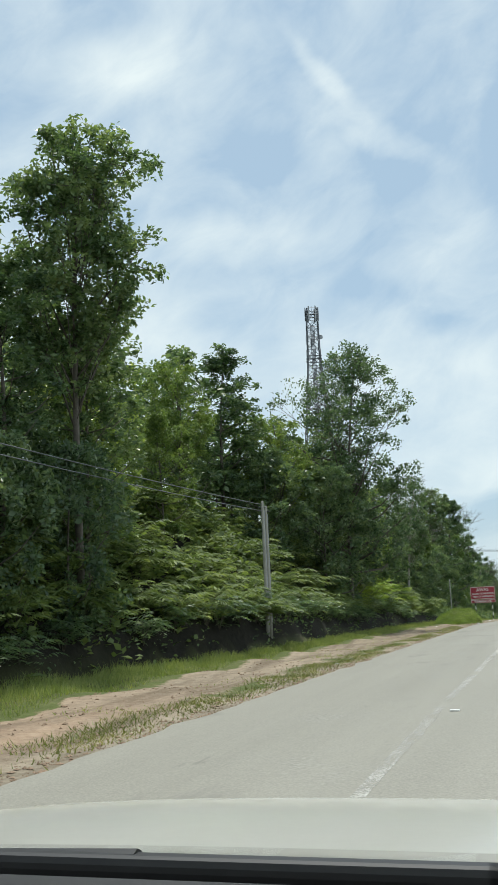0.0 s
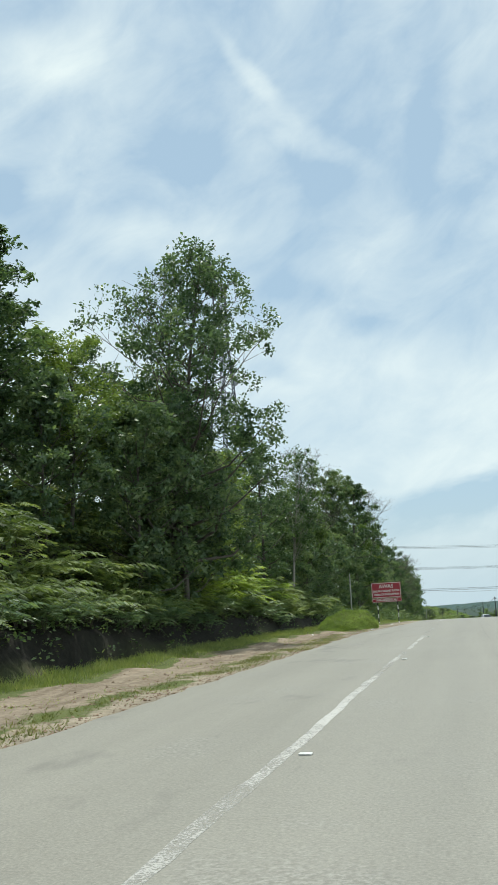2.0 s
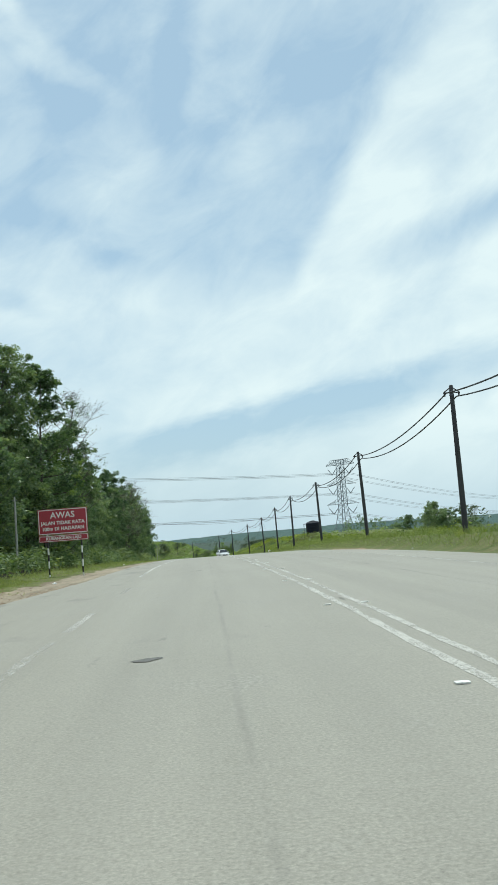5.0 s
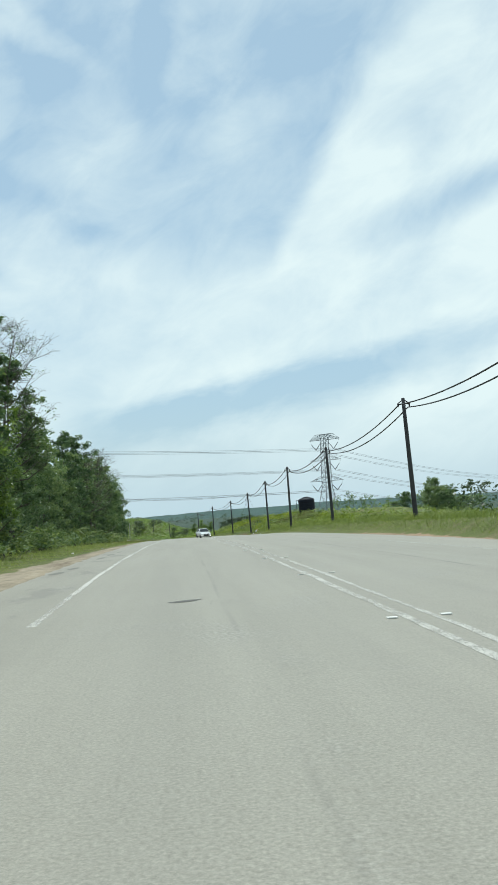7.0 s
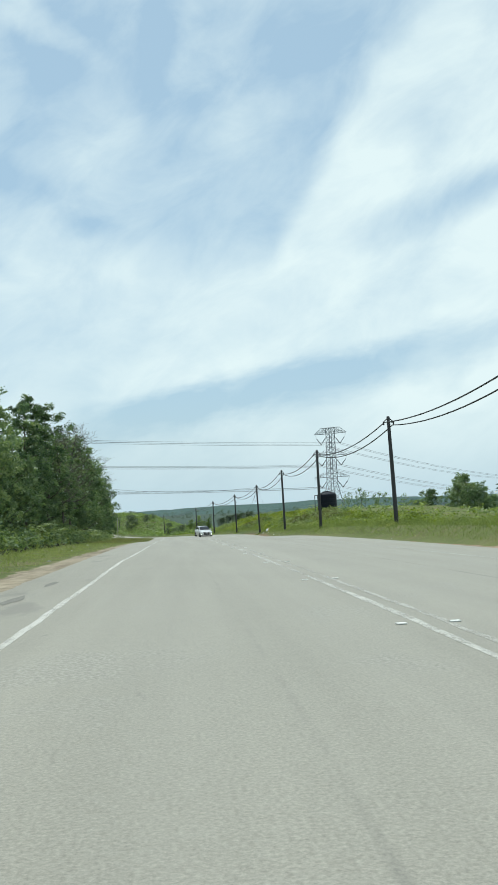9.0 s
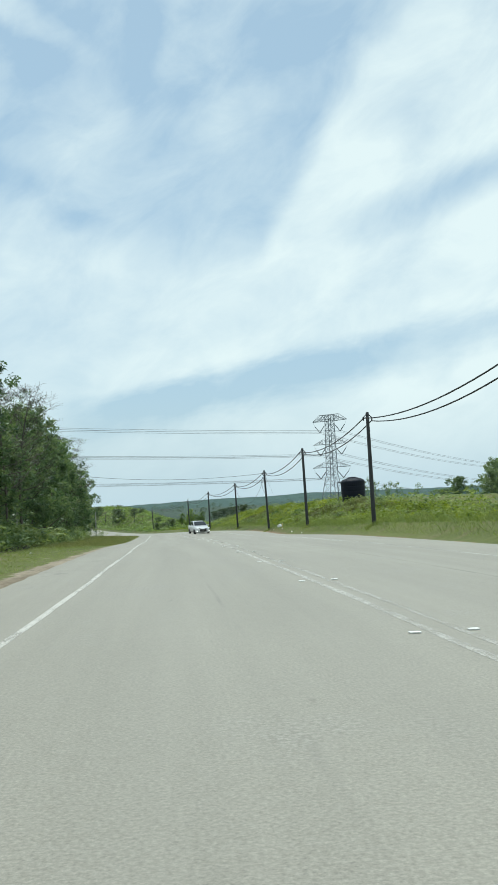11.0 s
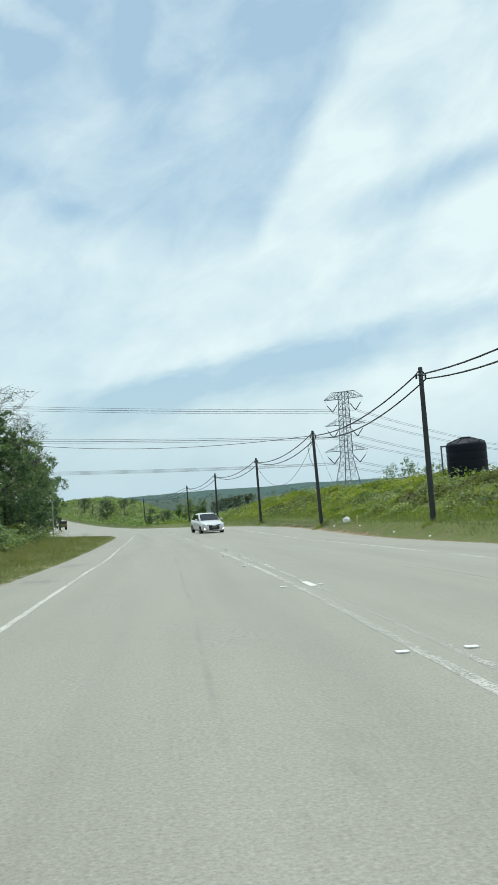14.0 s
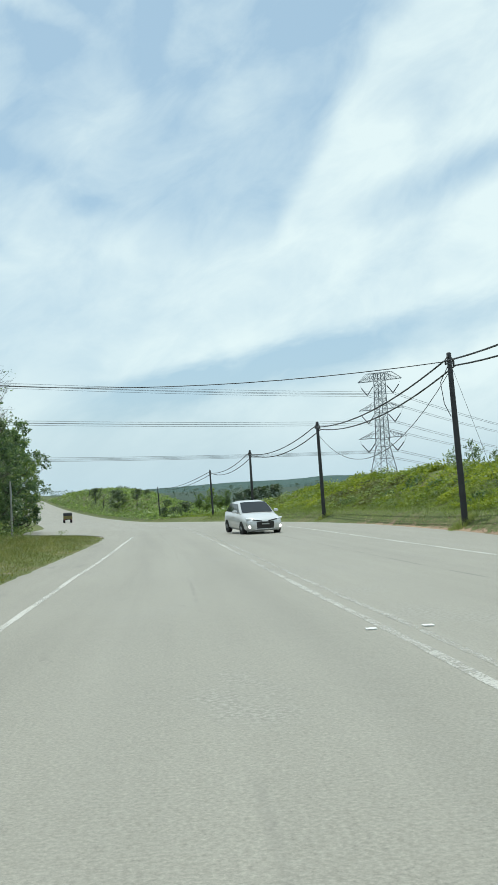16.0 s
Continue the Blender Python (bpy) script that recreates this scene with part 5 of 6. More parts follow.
# ---- trees and undergrowth ----
def tree_form(seed, height, spread_r, clear, limbs, leaf, per_clump, sparse=0.0, dome=False, lean=0.4, thin=2.0):
    """Branch lines and leaf points of one tree: a thin trunk, rising limbs, twigs and leafy clumps with gaps."""
    rng = np.random.default_rng(seed)
    top = Vector((rng.normal() * lean, rng.normal() * lean, height * 0.93))
    bend = Vector((rng.normal() * 0.35, rng.normal() * 0.35, height * 0.5))
    r0 = 0.0085 * height + 0.015

    def trunk(f):
        a, b = Vector((0, 0, -0.3)).lerp(bend, f), bend.lerp(top, f)
        return a.lerp(b, f)

    lines = [[(trunk(i / 9), r0 * (1 - 0.85 * i / 9) + 0.008) for i in range(10)]]
    pts, sizes = [], []

    def clump(c, r, n):
        open_top = c[2] > thin * height
        n = int(n * 0.55) if open_top else int(n)
        r = r * 0.8 if open_top else r
        d = rng.normal(size=(n, 3))
        d /= np.linalg.norm(d, axis=1)[:, None]
        q = np.array(c) + d * (r * rng.uniform(0.25, 1.0, size=(n, 1)) ** 0.6) * (1, 1, 0.7)
        pts.append(q)
        sizes.append(leaf * rng.uniform(0.65, 1.35, n))
        if sparse < 0.5 and not open_top:
            # broad inner leaves that close the clump
            m = max(2, n // 9)
            pts.append(np.array(c) + rng.normal(size=(m, 3)) * r * 0.30)
            sizes.append(leaf * rng.uniform(1.3, 1.9, m))

    def within(p):
        """Keeps a shoot inside the crown's width."""
        far = math.hypot(p.x, p.y) / (spread_r * 0.86)
        if thin < 1:
            p = Vector((p.x, p.y, min(p.z, height * (0.97 - 0.22 * min(far, 1) ** 2))))
        return Vector((p.x / far, p.y / far, p.z)) if far > 1 else p

    for i in range(limbs):
        f = clear + (1 - clear) * ((i + rng.uniform(0, 0.9)) / limbs)
        f = min(f, 0.99)
        o = trunk(f)
        az = i * 2.4 + rng.uniform(-0.6, 0.6)
        shape = math.sin(math.pi * min(1, (f - clear) / (1 - clear) * 0.75 + 0.25)) ** 0.8
        length = spread_r * (0.35 + 0.75 * shape) * rng.uniform(0.6, 1.15)
        length = min(length, spread_r * 0.98) * (1 - 0.5 * max(0.0, 2 * (f - clear) / (1 - clear) - 1))
        rise = rng.uniform(0.25, 0.9) + (f - clear) * 0.6
        tip = o + Vector((math.cos(az) * length, math.sin(az) * length, rise * length * 0.75))
        if dome:
            up = rng.uniform(-0.75, 1.0)
            out = math.sqrt(max(0.0, 1 - up * up)) * rng.uniform(0.6, 1.0)
            half = height * (0.97 - clear) * 0.5
            tip = trunk(0.9) * 1.0
            tip = Vector((tip.x + math.cos(az) * out * spread_r, tip.y + math.sin(az) * out * spread_r, height * (0.97 + clear) * 0.5 + up * half))
            o = trunk(max(0.3, min(0.9, tip.z / height - rng.uniform(0.12, 0.3))))
        tip = within(tip)
        mid = o.lerp(tip, 0.5) + Vector((rng.normal() * 0.15, rng.normal() * 0.15, -0.1 * length))
        r = max(0.014, r0 * (1 - f) * 0.55 + 0.012)
        line = [(o, r), (o.lerp(mid, 0.5), r * 0.85), (mid, r * 0.65), (mid.lerp(tip, 0.5), r * 0.45), (tip, 0.008)]
        lines.append(line)
        for j in range(8):
            g = rng.uniform(0.35, 1.0)
            p = mid.lerp(tip, (g - 0.5) * 2) if g > 0.5 else o.lerp(mid, g * 2)
            e = p + Vector((rng.normal() * 0.55, rng.normal() * 0.55, rng.uniform(-0.1, 0.75))) * (0.35 + 0.28 * length)
            e = within(e)
            lines.append([(p, 0.012), (p.lerp(e, 0.5), 0.009), (e, 0.004)])
            if sparse > 0.5:
                for _ in range(4):
                    s = p.lerp(e, rng.uniform(0.3, 1.0))
                    w = s + Vector((rng.normal() * 0.4, rng.normal() * 0.4, rng.uniform(-0.15, 0.5)))
                    lines.append([(s, 0.007), (s.lerp(w, 0.5) + Vector((0, 0, 0.08)), 0.006), (w, 0.004)])
            if rng.random() > sparse:
                clump(e, rng.uniform(0.22, 0.50) * (0.6 + 0.16 * spread_r), per_clump * rng.uniform(0.6, 1.3))
        if rng.random() > sparse * 0.8:
            clump(tip, rng.uniform(0.26, 0.48) * (0.6 + 0.16 * spread_r), per_clump)
    pts, sizes = np.concatenate(pts), np.concatenate(sizes)
    k = height / max(np.quantile(pts[:, 2], 0.999), max(p.z for ln in lines for p, _ in ln) * 0.98)
    pts[:, 2] *= k
    lines = [[(Vector((p.x, p.y, p.z * k)), r) for p, r in ln] for ln in lines]
    return lines, pts, sizes, rng


KINDS = {
    # seed, height, spread, clear trunk, limbs, leaf, leaves a clump, share of bare twigs
    "tall": (1, 13.0, 2.5, 0.56, 40, 0.15, 62, 0.10, True),
    "broad": (2, 12.0, 3.1, 0.38, 36, 0.16, 62, 0.08, True),
    "grand": (13, 14.0, 4.9, 0.13, 58, 0.165, 74, 0.10, False, 0.4, 0.74),
    "dense": (15, 8.0, 3.3, 0.03, 30, 0.21, 38, 0.03),
    "young": (16, 9.0, 1.7, 0.58, 9, 0.30, 8, 0.55),
    "airy": (3, 12.5, 2.6, 0.42, 30, 0.16, 40, 0.30, True),
    "slim": (4, 12.0, 2.3, 0.16, 30, 0.17, 50, 0.12),
    "thick": (5, 11.0, 3.3, 0.05, 32, 0.20, 46, 0.05),
    "withered": (6, 11.5, 3.3, 0.28, 34, 0.14, 8, 0.88),
    "low": (7, 6.0, 2.8, 0.03, 22, 0.19, 30, 0.03),
    "back_a": (8, 12.0, 3.4, 0.12, 20, 0.34, 13, 0.05),
    "back_b": (9, 12.0, 3.0, 0.16, 20, 0.33, 13, 0.08),
    "sapling": (11, 2.6, 0.9, 0.25, 10, 0.26, 7, 0.05),
    "distant": (10, 8.0, 3.6, 0.05, 20, 0.46, 10, 0.05),
}
LABELS = {
    "tall": "tall slender tree with glossy dark green leaves", "broad": "broad-crowned roadside tree with dense green leaves",
    "dense": "dense dark green tree leafy to the ground",
    "young": "young slender tree with large leaves beyond the bank",
    "grand": "large dense tree with a thin airy top",
    "airy": "airy tree with thin crown and visible branches", "slim": "slim upright tree with green leaves",
    "thick": "leafy tree with foliage almost to the ground", "withered": "withered grey tree with bare twigs",
    "sapling": "young sapling with large dark leaves on the bank",
    "low": "low bushy tree with dense foliage", "back_a": "tree standing deeper in the roadside wood",
    "back_b": "slender tree standing deeper in the roadside wood", "distant": "distant bushy tree across the valley"}
PROTO = {}


def wood(lines, kind):
    """Few twigs where they cannot be told apart."""
    if kind in ("tall", "airy", "withered", "grand"):
        return lines
    heavy = [ln for ln in lines if len(ln) > 3]
    return heavy[:1] + [ln[::2] for ln in heavy[1:: 3 if kind.startswith(("back", "dist", "low")) else 1]]



def plant(kind, x, y, top, turn=0.0, wide=1.0, sink=0.15, group="trees of the roadside wood"):
    spec = KINDS[kind]
    z = gz(x, y) - sink
    k = max(0.25, (top - z) / spec[1])
    m = pose(x, y, z, 0, 0, turn) @ Matrix.Diagonal((k * wide, k * wide, k, 1))
    if kind in PROTO:
        base = PROTO[kind]
        return copy_thing(base, m @ Matrix.Diagonal((1 / base.scale[0], 1 / base.scale[1], 1 / base.scale[2], 1)))
    lines, pts, sizes, rng = tree_form(*spec)
    thing = empty("tree", m, LABELS[kind], "tree", group)
    dead = kind == "withered"
    part("trunk", tube_mesh("trunk", wood(lines, kind), M_BARK_PALE if kind == "airy" else M_BARK), None, thing,
         "grey bark of bare limbs and twigs" if dead else "")
    part("crown", leaf_mesh("crown", pts, sizes, rng, M_LEAF_FAR if kind == "distant" else M_LEAF_LIGHT if kind in ("broad", "thick") else M_LEAF_DARK if kind in ("grand", "low", "back_b", "dense") else M_LEAF, narrow=0.54, up=1.1), None, thing)
    PROTO[kind] = thing
    return thing


FRONT = (
    ("tall", -11.3, 21.8, 14.1, 0.95), ("low", -11.0, 20.6, 5.6, 0.8), ("low", -11.3, 17.6, 5.4, 0.8), ("slim", -12.3, 19.5, 10.2, 1.1), ("slim", -12.0, 23.6, 9.8, 1.1), ("thick", -13.6, 13.0, 9.6, 1.0), ("thick", -13.0, 25.5, 9.6, 0.95), ("broad", -14.2, 36.0, 12.0, 0.95), ("thick", -13.0, 31.5, 8.6, 0.9),
    ("slim", -14.6, 43.5, 14.4, 1.2), ("grand", -10.2, 51.0, 15.9, 0.86), ("withered", -11.0, 53.0, 15.7, 0.5), ("broad", -12.8, 46.2, 11.4, 1.1), ("low", -12.6, 17.0, 6.4, 1.0), ("low", -12.8, 20.0, 6.6, 1.0), ("low", -12.7, 23.4, 6.0, 1.0), ("broad", -13.0, 57.0, 12.8, 0.9), ("dense", -10.9, 47.6, 8.8, 0.85), ("dense", -10.9, 51.4, 9.0, 0.8), ("dense", -11.4, 54.0, 10.4, 1.0), ("dense", -12.6, 44.0, 9.4, 0.95),
    ("thick", -11.0, 60.0, 9.0, 0.9), ("slim", -10.8, 68.0, 10.6, 1.1), ("airy", -10.8, 77.0, 11.8, 1.0), ("broad", -11.2, 86.0, 10.8, 0.9),
    ("withered", -11.6, 87.5, 13.6, 0.95), ("dense", -12.4, 97.0, 9.4, 0.95), ("dense", -12.2, 104.0, 9.8, 0.95), ("dense", -11.8, 111.0, 9.2, 0.9), ("dense", -12.0, 90.0, 8.8, 0.9), ("dense", -12.2, 82.0, 8.6, 0.9), ("tall", -11.6, 103.5, 14.0, 0.95), ("slim", -9.9, 108.0, 13.6, 1.05), ("withered", -10.6, 126.0, 14.6, 0.85), ("thick", -10.6, 116.0, 10.0, 0.85), ("slim", -10.9, 128.0, 12.4, 1.15),
    ("tall", -11.2, 140.0, 10.2, 0.75), ("dense", -11.8, 149.0, 9.4, 0.85))
FRONT_FAR = (
    ("slim", -11.0, 158.0, 10.2, 1.0), ("slim", -10.8, 167.0, 10.6, 1.15), ("withered", -9.9, 178.0, 9.8, 1.0), ("withered", -9.9, 171.0, 9.0, 0.9), ("airy", -10.9, 181.0, 9.4, 1.0),
    ("dense", -11.4, 189.0, 9.4, 0.9), ("dense", -12.4, 172.5, 8.4, 0.9), ("dense", -12.0, 205.0, 9.0, 0.85), ("withered", -12.0, 227.0, 9.9, 1.15), ("slim", -12.2, 216.0, 9.2, 1.1), ("dense", -12.4, 226.0, 7.6, 0.9),
    ("withered", -12.6, 240.0, 8.6, 1.0), ("dense", -13.0, 236.0, 6.4, 0.9), ("dense", -12.8, 247.0, 5.4, 0.9), ("dense", -12.6, 255.0, 4.8, 0.9), ("thick", -14.6, 251.0, 4.9, 0.8), ("thick", -14.6, 258.5, 4.6, 0.8), ("thick", -13.2, 262.0, 4.6, 0.78), ("thick", -13.8, 269.0, 3.4, 0.8))
rng = random.Random(5)
for kind, x, y, top, wide in FRONT + FRONT_FAR:
    plant(kind, x, y, top, rng.uniform(0, 360) + (150 if kind == "grand" else 0), wide)
# an understorey that closes the wood's edge
y = 9.0
while y < 262:
    u = float(np.interp(y, (0, 20, 36, 55, 85, 200, 240), (-13.2, -15.4, -15.4, -15.0, -11.2, -11.0, -12.4))) - rng.uniform(0, 1.2)
    x = u + float(road_shift(y))
    plant("low", x, y, gz(x, y) + rng.uniform(3.6, 6.4) * (1.0 if y < 190 else 0.6), rng.uniform(0, 360), rng.uniform(0.8, 1.15))
    y += rng.uniform(3.2, 4.8)
# deeper rows
for row, (x0, low, high) in enumerate(((-16.5, 9.5, 12.5), (-20.5, 10.5, 14.0), (-25.0, 11.0, 15.0))):
    y = 6.0 + 2 * row
    while y < 268:
        ground_here = gz(x0, y)
        top = ground_here + rng.uniform(low, high) * (0.70 if y < 200 else 0.45)
        plant(rng.choice(("back_a", "back_b")), x0 + rng.uniform(-1.6, 1.6) + float(road_shift(y)) * 0.6, y, top, rng.uniform(0, 360), rng.uniform(0.8, 1.1))
        y += rng.uniform(4.2, 7.0) + row * 2.0


def fern_mesh(name, seed, fronds, length, leaflets, material, arch=0.9):
    """Arching fronds with two rows of narrow leaflets."""
    rng = np.random.default_rng(seed)
    verts = []
    for _ in range(fronds):
        az, tilt = rng.uniform(0, 2 * math.pi), rng.uniform(0.5, 1.35)
        d = np.array([math.cos(az), math.sin(az), 0])
        o = np.append(rng.normal(size=2) * 0.35, rng.uniform(0, 0.8))
        size = length * rng.uniform(0.6, 1.15)
        side = np.array([-d[1], d[0], 0])
        for i in range(1, leaflets + 1):
            f = i / leaflets
            p = o + d * size * f * math.cos(tilt * 0.6) + np.array([0, 0, size * (math.sin(tilt) * f - arch * f * f * 0.8)])
            w = size * 0.23 * math.sin(math.pi * min(1, f * 0.85 + 0.12)) * rng.uniform(0.8, 1.2)
            for s in (-1, 1):
                tip = p + side * s * w + d * w * 0.55 + np.array([0, 0, -w * rng.uniform(0.15, 0.6)])
                cross = d * size * 0.028 + rng.normal(size=3) * 0.008
                mid = (p + tip) / 2
                verts += [p, mid + cross, tip, mid - cross]
    return quads(name, np.array(verts), 4, material)


FERNS = {}


def fern(kind, x, y, size, turn, lift=0.0):
    m = pose(x, y, gz(x, y) - 0.05 + lift, 0, 0, turn) @ Matrix.Diagonal((size, size, size, 1))
    if kind in FERNS:
        base = FERNS[kind]
        return copy_thing(base, m @ Matrix.Diagonal([1 / s for s in base.scale] + [1]))
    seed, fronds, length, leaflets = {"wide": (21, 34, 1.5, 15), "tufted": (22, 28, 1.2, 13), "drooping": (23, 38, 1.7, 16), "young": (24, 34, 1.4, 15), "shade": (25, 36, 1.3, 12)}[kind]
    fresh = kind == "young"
    # the shade kind gets darker leaves in place of cast shadow
    thing = empty("fern_bush", m, "yellow-green ferny bush on the slope, sunlight put into its leaf colour" if fresh else "drooping bush at the foot of the slope, shade put into its green" if kind == "shade" else "light green ferny bush with drooping fronds on the slope", "bush", "ferny bushes on the slope")
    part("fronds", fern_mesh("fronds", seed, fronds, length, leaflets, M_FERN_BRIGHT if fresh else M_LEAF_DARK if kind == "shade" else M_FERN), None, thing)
    stems = []
    r2 = random.Random(seed)
    for _ in range(7):
        a = r2.uniform(0, 6.28)
        e = Vector((math.cos(a) * 0.4, math.sin(a) * 0.4, r2.uniform(0.5, 0.9)))
        stems.append([(Vector((0, 0, -0.25)), 0.018), (e * 0.5, 0.014), (e, 0.007)])
    part("rootstock", tube_mesh("rootstock", stems, M_BARK, 4), None, thing)
    FERNS[kind] = thing
    return thing


for y in np.arange(14, 78, 1.65):
    foot = float(foot_of_slope(y))
    for d in (0.42, 0.9, 1.6, 2.5, 3.5, 4.6, 5.9):
        if d > 2.5 and rng.random() < 0.3:
            continue
        fern(rng.choice(("wide", "tufted", "drooping")), foot - d - rng.uniform(0, 0.6), y + rng.uniform(-0.5, 0.5), rng.uniform(0.45, 0.9) * (1.0 + 0.06 * d), rng.uniform(0, 360), 0.2)
# front row of drooping bushes, their darker leaf colour standing in for shade
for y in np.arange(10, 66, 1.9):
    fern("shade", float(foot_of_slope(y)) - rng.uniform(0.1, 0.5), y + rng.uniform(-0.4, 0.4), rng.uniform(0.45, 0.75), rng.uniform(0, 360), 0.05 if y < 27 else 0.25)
for x, y in ((-9.5, 30.6), (-9.52, 31.1), (-9.5, 32.2)):
    fern("drooping", x, y, 0.62, rng.uniform(0, 360), 0.15)
# a patch of ferns whose brighter leaves imitate sunlight
for i in range(16):
    fern("young", -10.3 - 0.7 * (i % 3) - rng.uniform(0, 0.4), 53.5 + i * 0.95, rng.uniform(0.8, 1.15), rng.uniform(0, 360), 0.35)
for y in np.arange(78, 234, 3.0):
    for d in (0.8, 3.0):
        u = -8.6 - d - rng.uniform(0, 0.9)
        if rng.random() < 0.85:
            continue
        fern(rng.choice(("wide", "tufted", "drooping")), u + float(road_shift(y)), y + rng.uniform(-1, 1), rng.uniform(0.7, 1.15), rng.uniform(0, 360), 0.1)

# ---- grass, weeds and the mound ----
CLEAR = ((11.05, 207.2, 0.5), (10.85, 206.4, 0.5), (10.76, 202.7, 0.25), (10.55, 202.0, 0.35), (18.8, 207.6, 1.7), (18.0, 206.1, 1.2), (17.3, 204.7, 0.9))


def open_ground(x, y):
    """True where the bank's growth is kept down: round the tank and the bag."""
    ok = np.ones(len(x), bool)
    for cx, cy, rad in CLEAR:
        ok &= np.hypot(x - cx, y - cy) > rad
    return ok


def blades(name, count, where, height, material, label, seed, lean=0.35):
    r = np.random.default_rng(seed)
    x, y, h = where(r, count)
    h = np.where(open_ground(x, y), h, h * 0.2)
    z = ground_z(x, y)
    h = h * height * r.uniform(0.5, 1.4, len(x))
    a = r.uniform(0, 2 * np.pi, len(x))
    w = 0.006 + 0.010 * r.random(len(x))
    base = np.stack([x, y, z - 0.02], -1)
    side = np.stack([np.cos(a), np.sin(a), 0 * a], -1) * w[:, None]
    tip = base + np.stack([r.normal(size=len(x)) * lean * h, r.normal(size=len(x)) * lean * h, h], -1)
    v = np.stack([base - side, base + side, tip], 1).reshape(-1, 3)
    return tagged(new(name, quads(name, v, 3, material)), label, "grass", kind="stuff")


def left_verge(r, n):
    y = 6 + 75 * r.random(n) ** 1.4
    inner = np.interp(y, (0, 20, 60, 75, 100), (-7.5, -7.9, -7.6, -6.0, -5.6))
    outer = foot_of_slope(y) + 0.15
    f = r.random(n)
    return inner + (outer - inner) * f, y, 0.5 + 0.8 * f


def left_far_verge(r, n):
    y = 70 + 164 * r.random(n) ** 0.7
    f = r.random(n)
    inner = np.interp(y, (70, 100, 130, 150, 200, 228, 234), (-5.6, -5.2, -4.4, -3.8, -3.6, -2.7, -3.4))
    return inner - (8.8 + inner) * f + road_shift(y), y, (0.3 + 0.9 * f) * np.where(y > 140, 0.65, 1.0)


def nose_verge(r, n):
    y = 170 + 66 * r.random(n) ** 0.8
    f = r.random(n)
    inner = left_edge(y) - 0.15
    return inner - (8.6 + inner) * f + road_shift(y), y, 0.35 + 1.1 * f


def right_verge(r, n):
    y = r.uniform(45, 300, n)
    f = r.random(n)
    return right_edge(y) + np.interp(y, (190, 198, 225, 235), (1.0, 0.35, 0.35, 1.0)) + 3.2 * f + road_shift(y), y, 0.45 + 1.5 * f


def edge_strip(r, n):
    k = 90
    cy = 9 + 55 * r.random(k) ** 1.2
    cx = left_edge(cy) - r.uniform(0.3, 1.1, k)
    i = r.integers(0, k, n)
    return cx[i] + r.normal(size=n) * 0.16, cy[i] + r.normal(size=n) * 0.75, r.uniform(0.5, 1.2, n)


def dirt_tufts(r, n):
    k = 120
    cx, cy, big = r.uniform(-7.4, -4.7, k), r.uniform(8, 75, k), r.uniform(0.2, 1.2, k) ** 1.5
    i = r.integers(0, k, n)
    return cx[i] + r.normal(size=n) * 0.2 * big[i], cy[i] + r.normal(size=n) * 0.5 * big[i], big[i]


blades("grass", 42000, left_verge, 0.17, M_VERGE, "tufty green verge grass between dirt and wood", 31)
blades("grass", 42000, left_far_verge, 0.2, M_VERGE, "tufty green verge grass between dirt and wood", 32, 0.7)
blades("grass", 30000, nose_verge, 0.22, M_GRASS, "rough grass on the verge at the side road", 36, 0.7)
blades("grass", 60000, right_verge, 0.24, M_VERGE, "tufty green and straw grass on the far verge", 33, 0.7)
blades("grass", 14000, edge_strip, 0.07, M_GRASS, "thin dry grass strip along the edge of the asphalt", 37, 0.8)
blades("grass", 7000, dirt_tufts, 0.05, M_VERGE, "low grass tufts in the roadside dirt", 34, 0.8)




def pole_feet(r, n):
    i = r.integers(0, 10, n)
    px, py = np.array([p[0] for p in POLES])[i], np.array([p[1] for p in POLES])[i]
    a, d = r.uniform(0, 6.28, n), 0.15 + 0.45 * r.random(n)
    return px + 0.15 + np.cos(a) * d, py + np.sin(a) * d, 1.3 - d


def bank_grass(r, n):
    k = 260
    cy = r.uniform(95, 200, k)
    cx = r.uniform(12.0, 17.5, k)
    i = r.integers(0, k, n)
    return cx[i] + r.normal(size=n) * 0.35, cy[i] + r.normal(size=n) * 0.5, r.uniform(0.5, 1.2, k)[i]


def crest_plumes(r, n):
    k = 40
    cx, cy = r.uniform(18.0, 21.0, k), r.uniform(209.5, 221.0, k)
    i = r.integers(0, k, n)
    return cx[i] + r.normal(size=n) * 0.12, cy[i] + r.normal(size=n) * 0.2, r.uniform(0.6, 1.1, k)[i]


blades("grass", 26000, bank_grass, 0.5, M_VERGE, "tall green and straw grass on the bank", 38, 0.45)
blades("grass", 5000, pole_feet, 0.25, M_VERGE, "long grass round the feet of the poles", 40, 0.4)
blades("grass", 420, crest_plumes, 1.25, M_STRAW, "tall pale grass plumes along the crest of the bank", 39, 0.16)


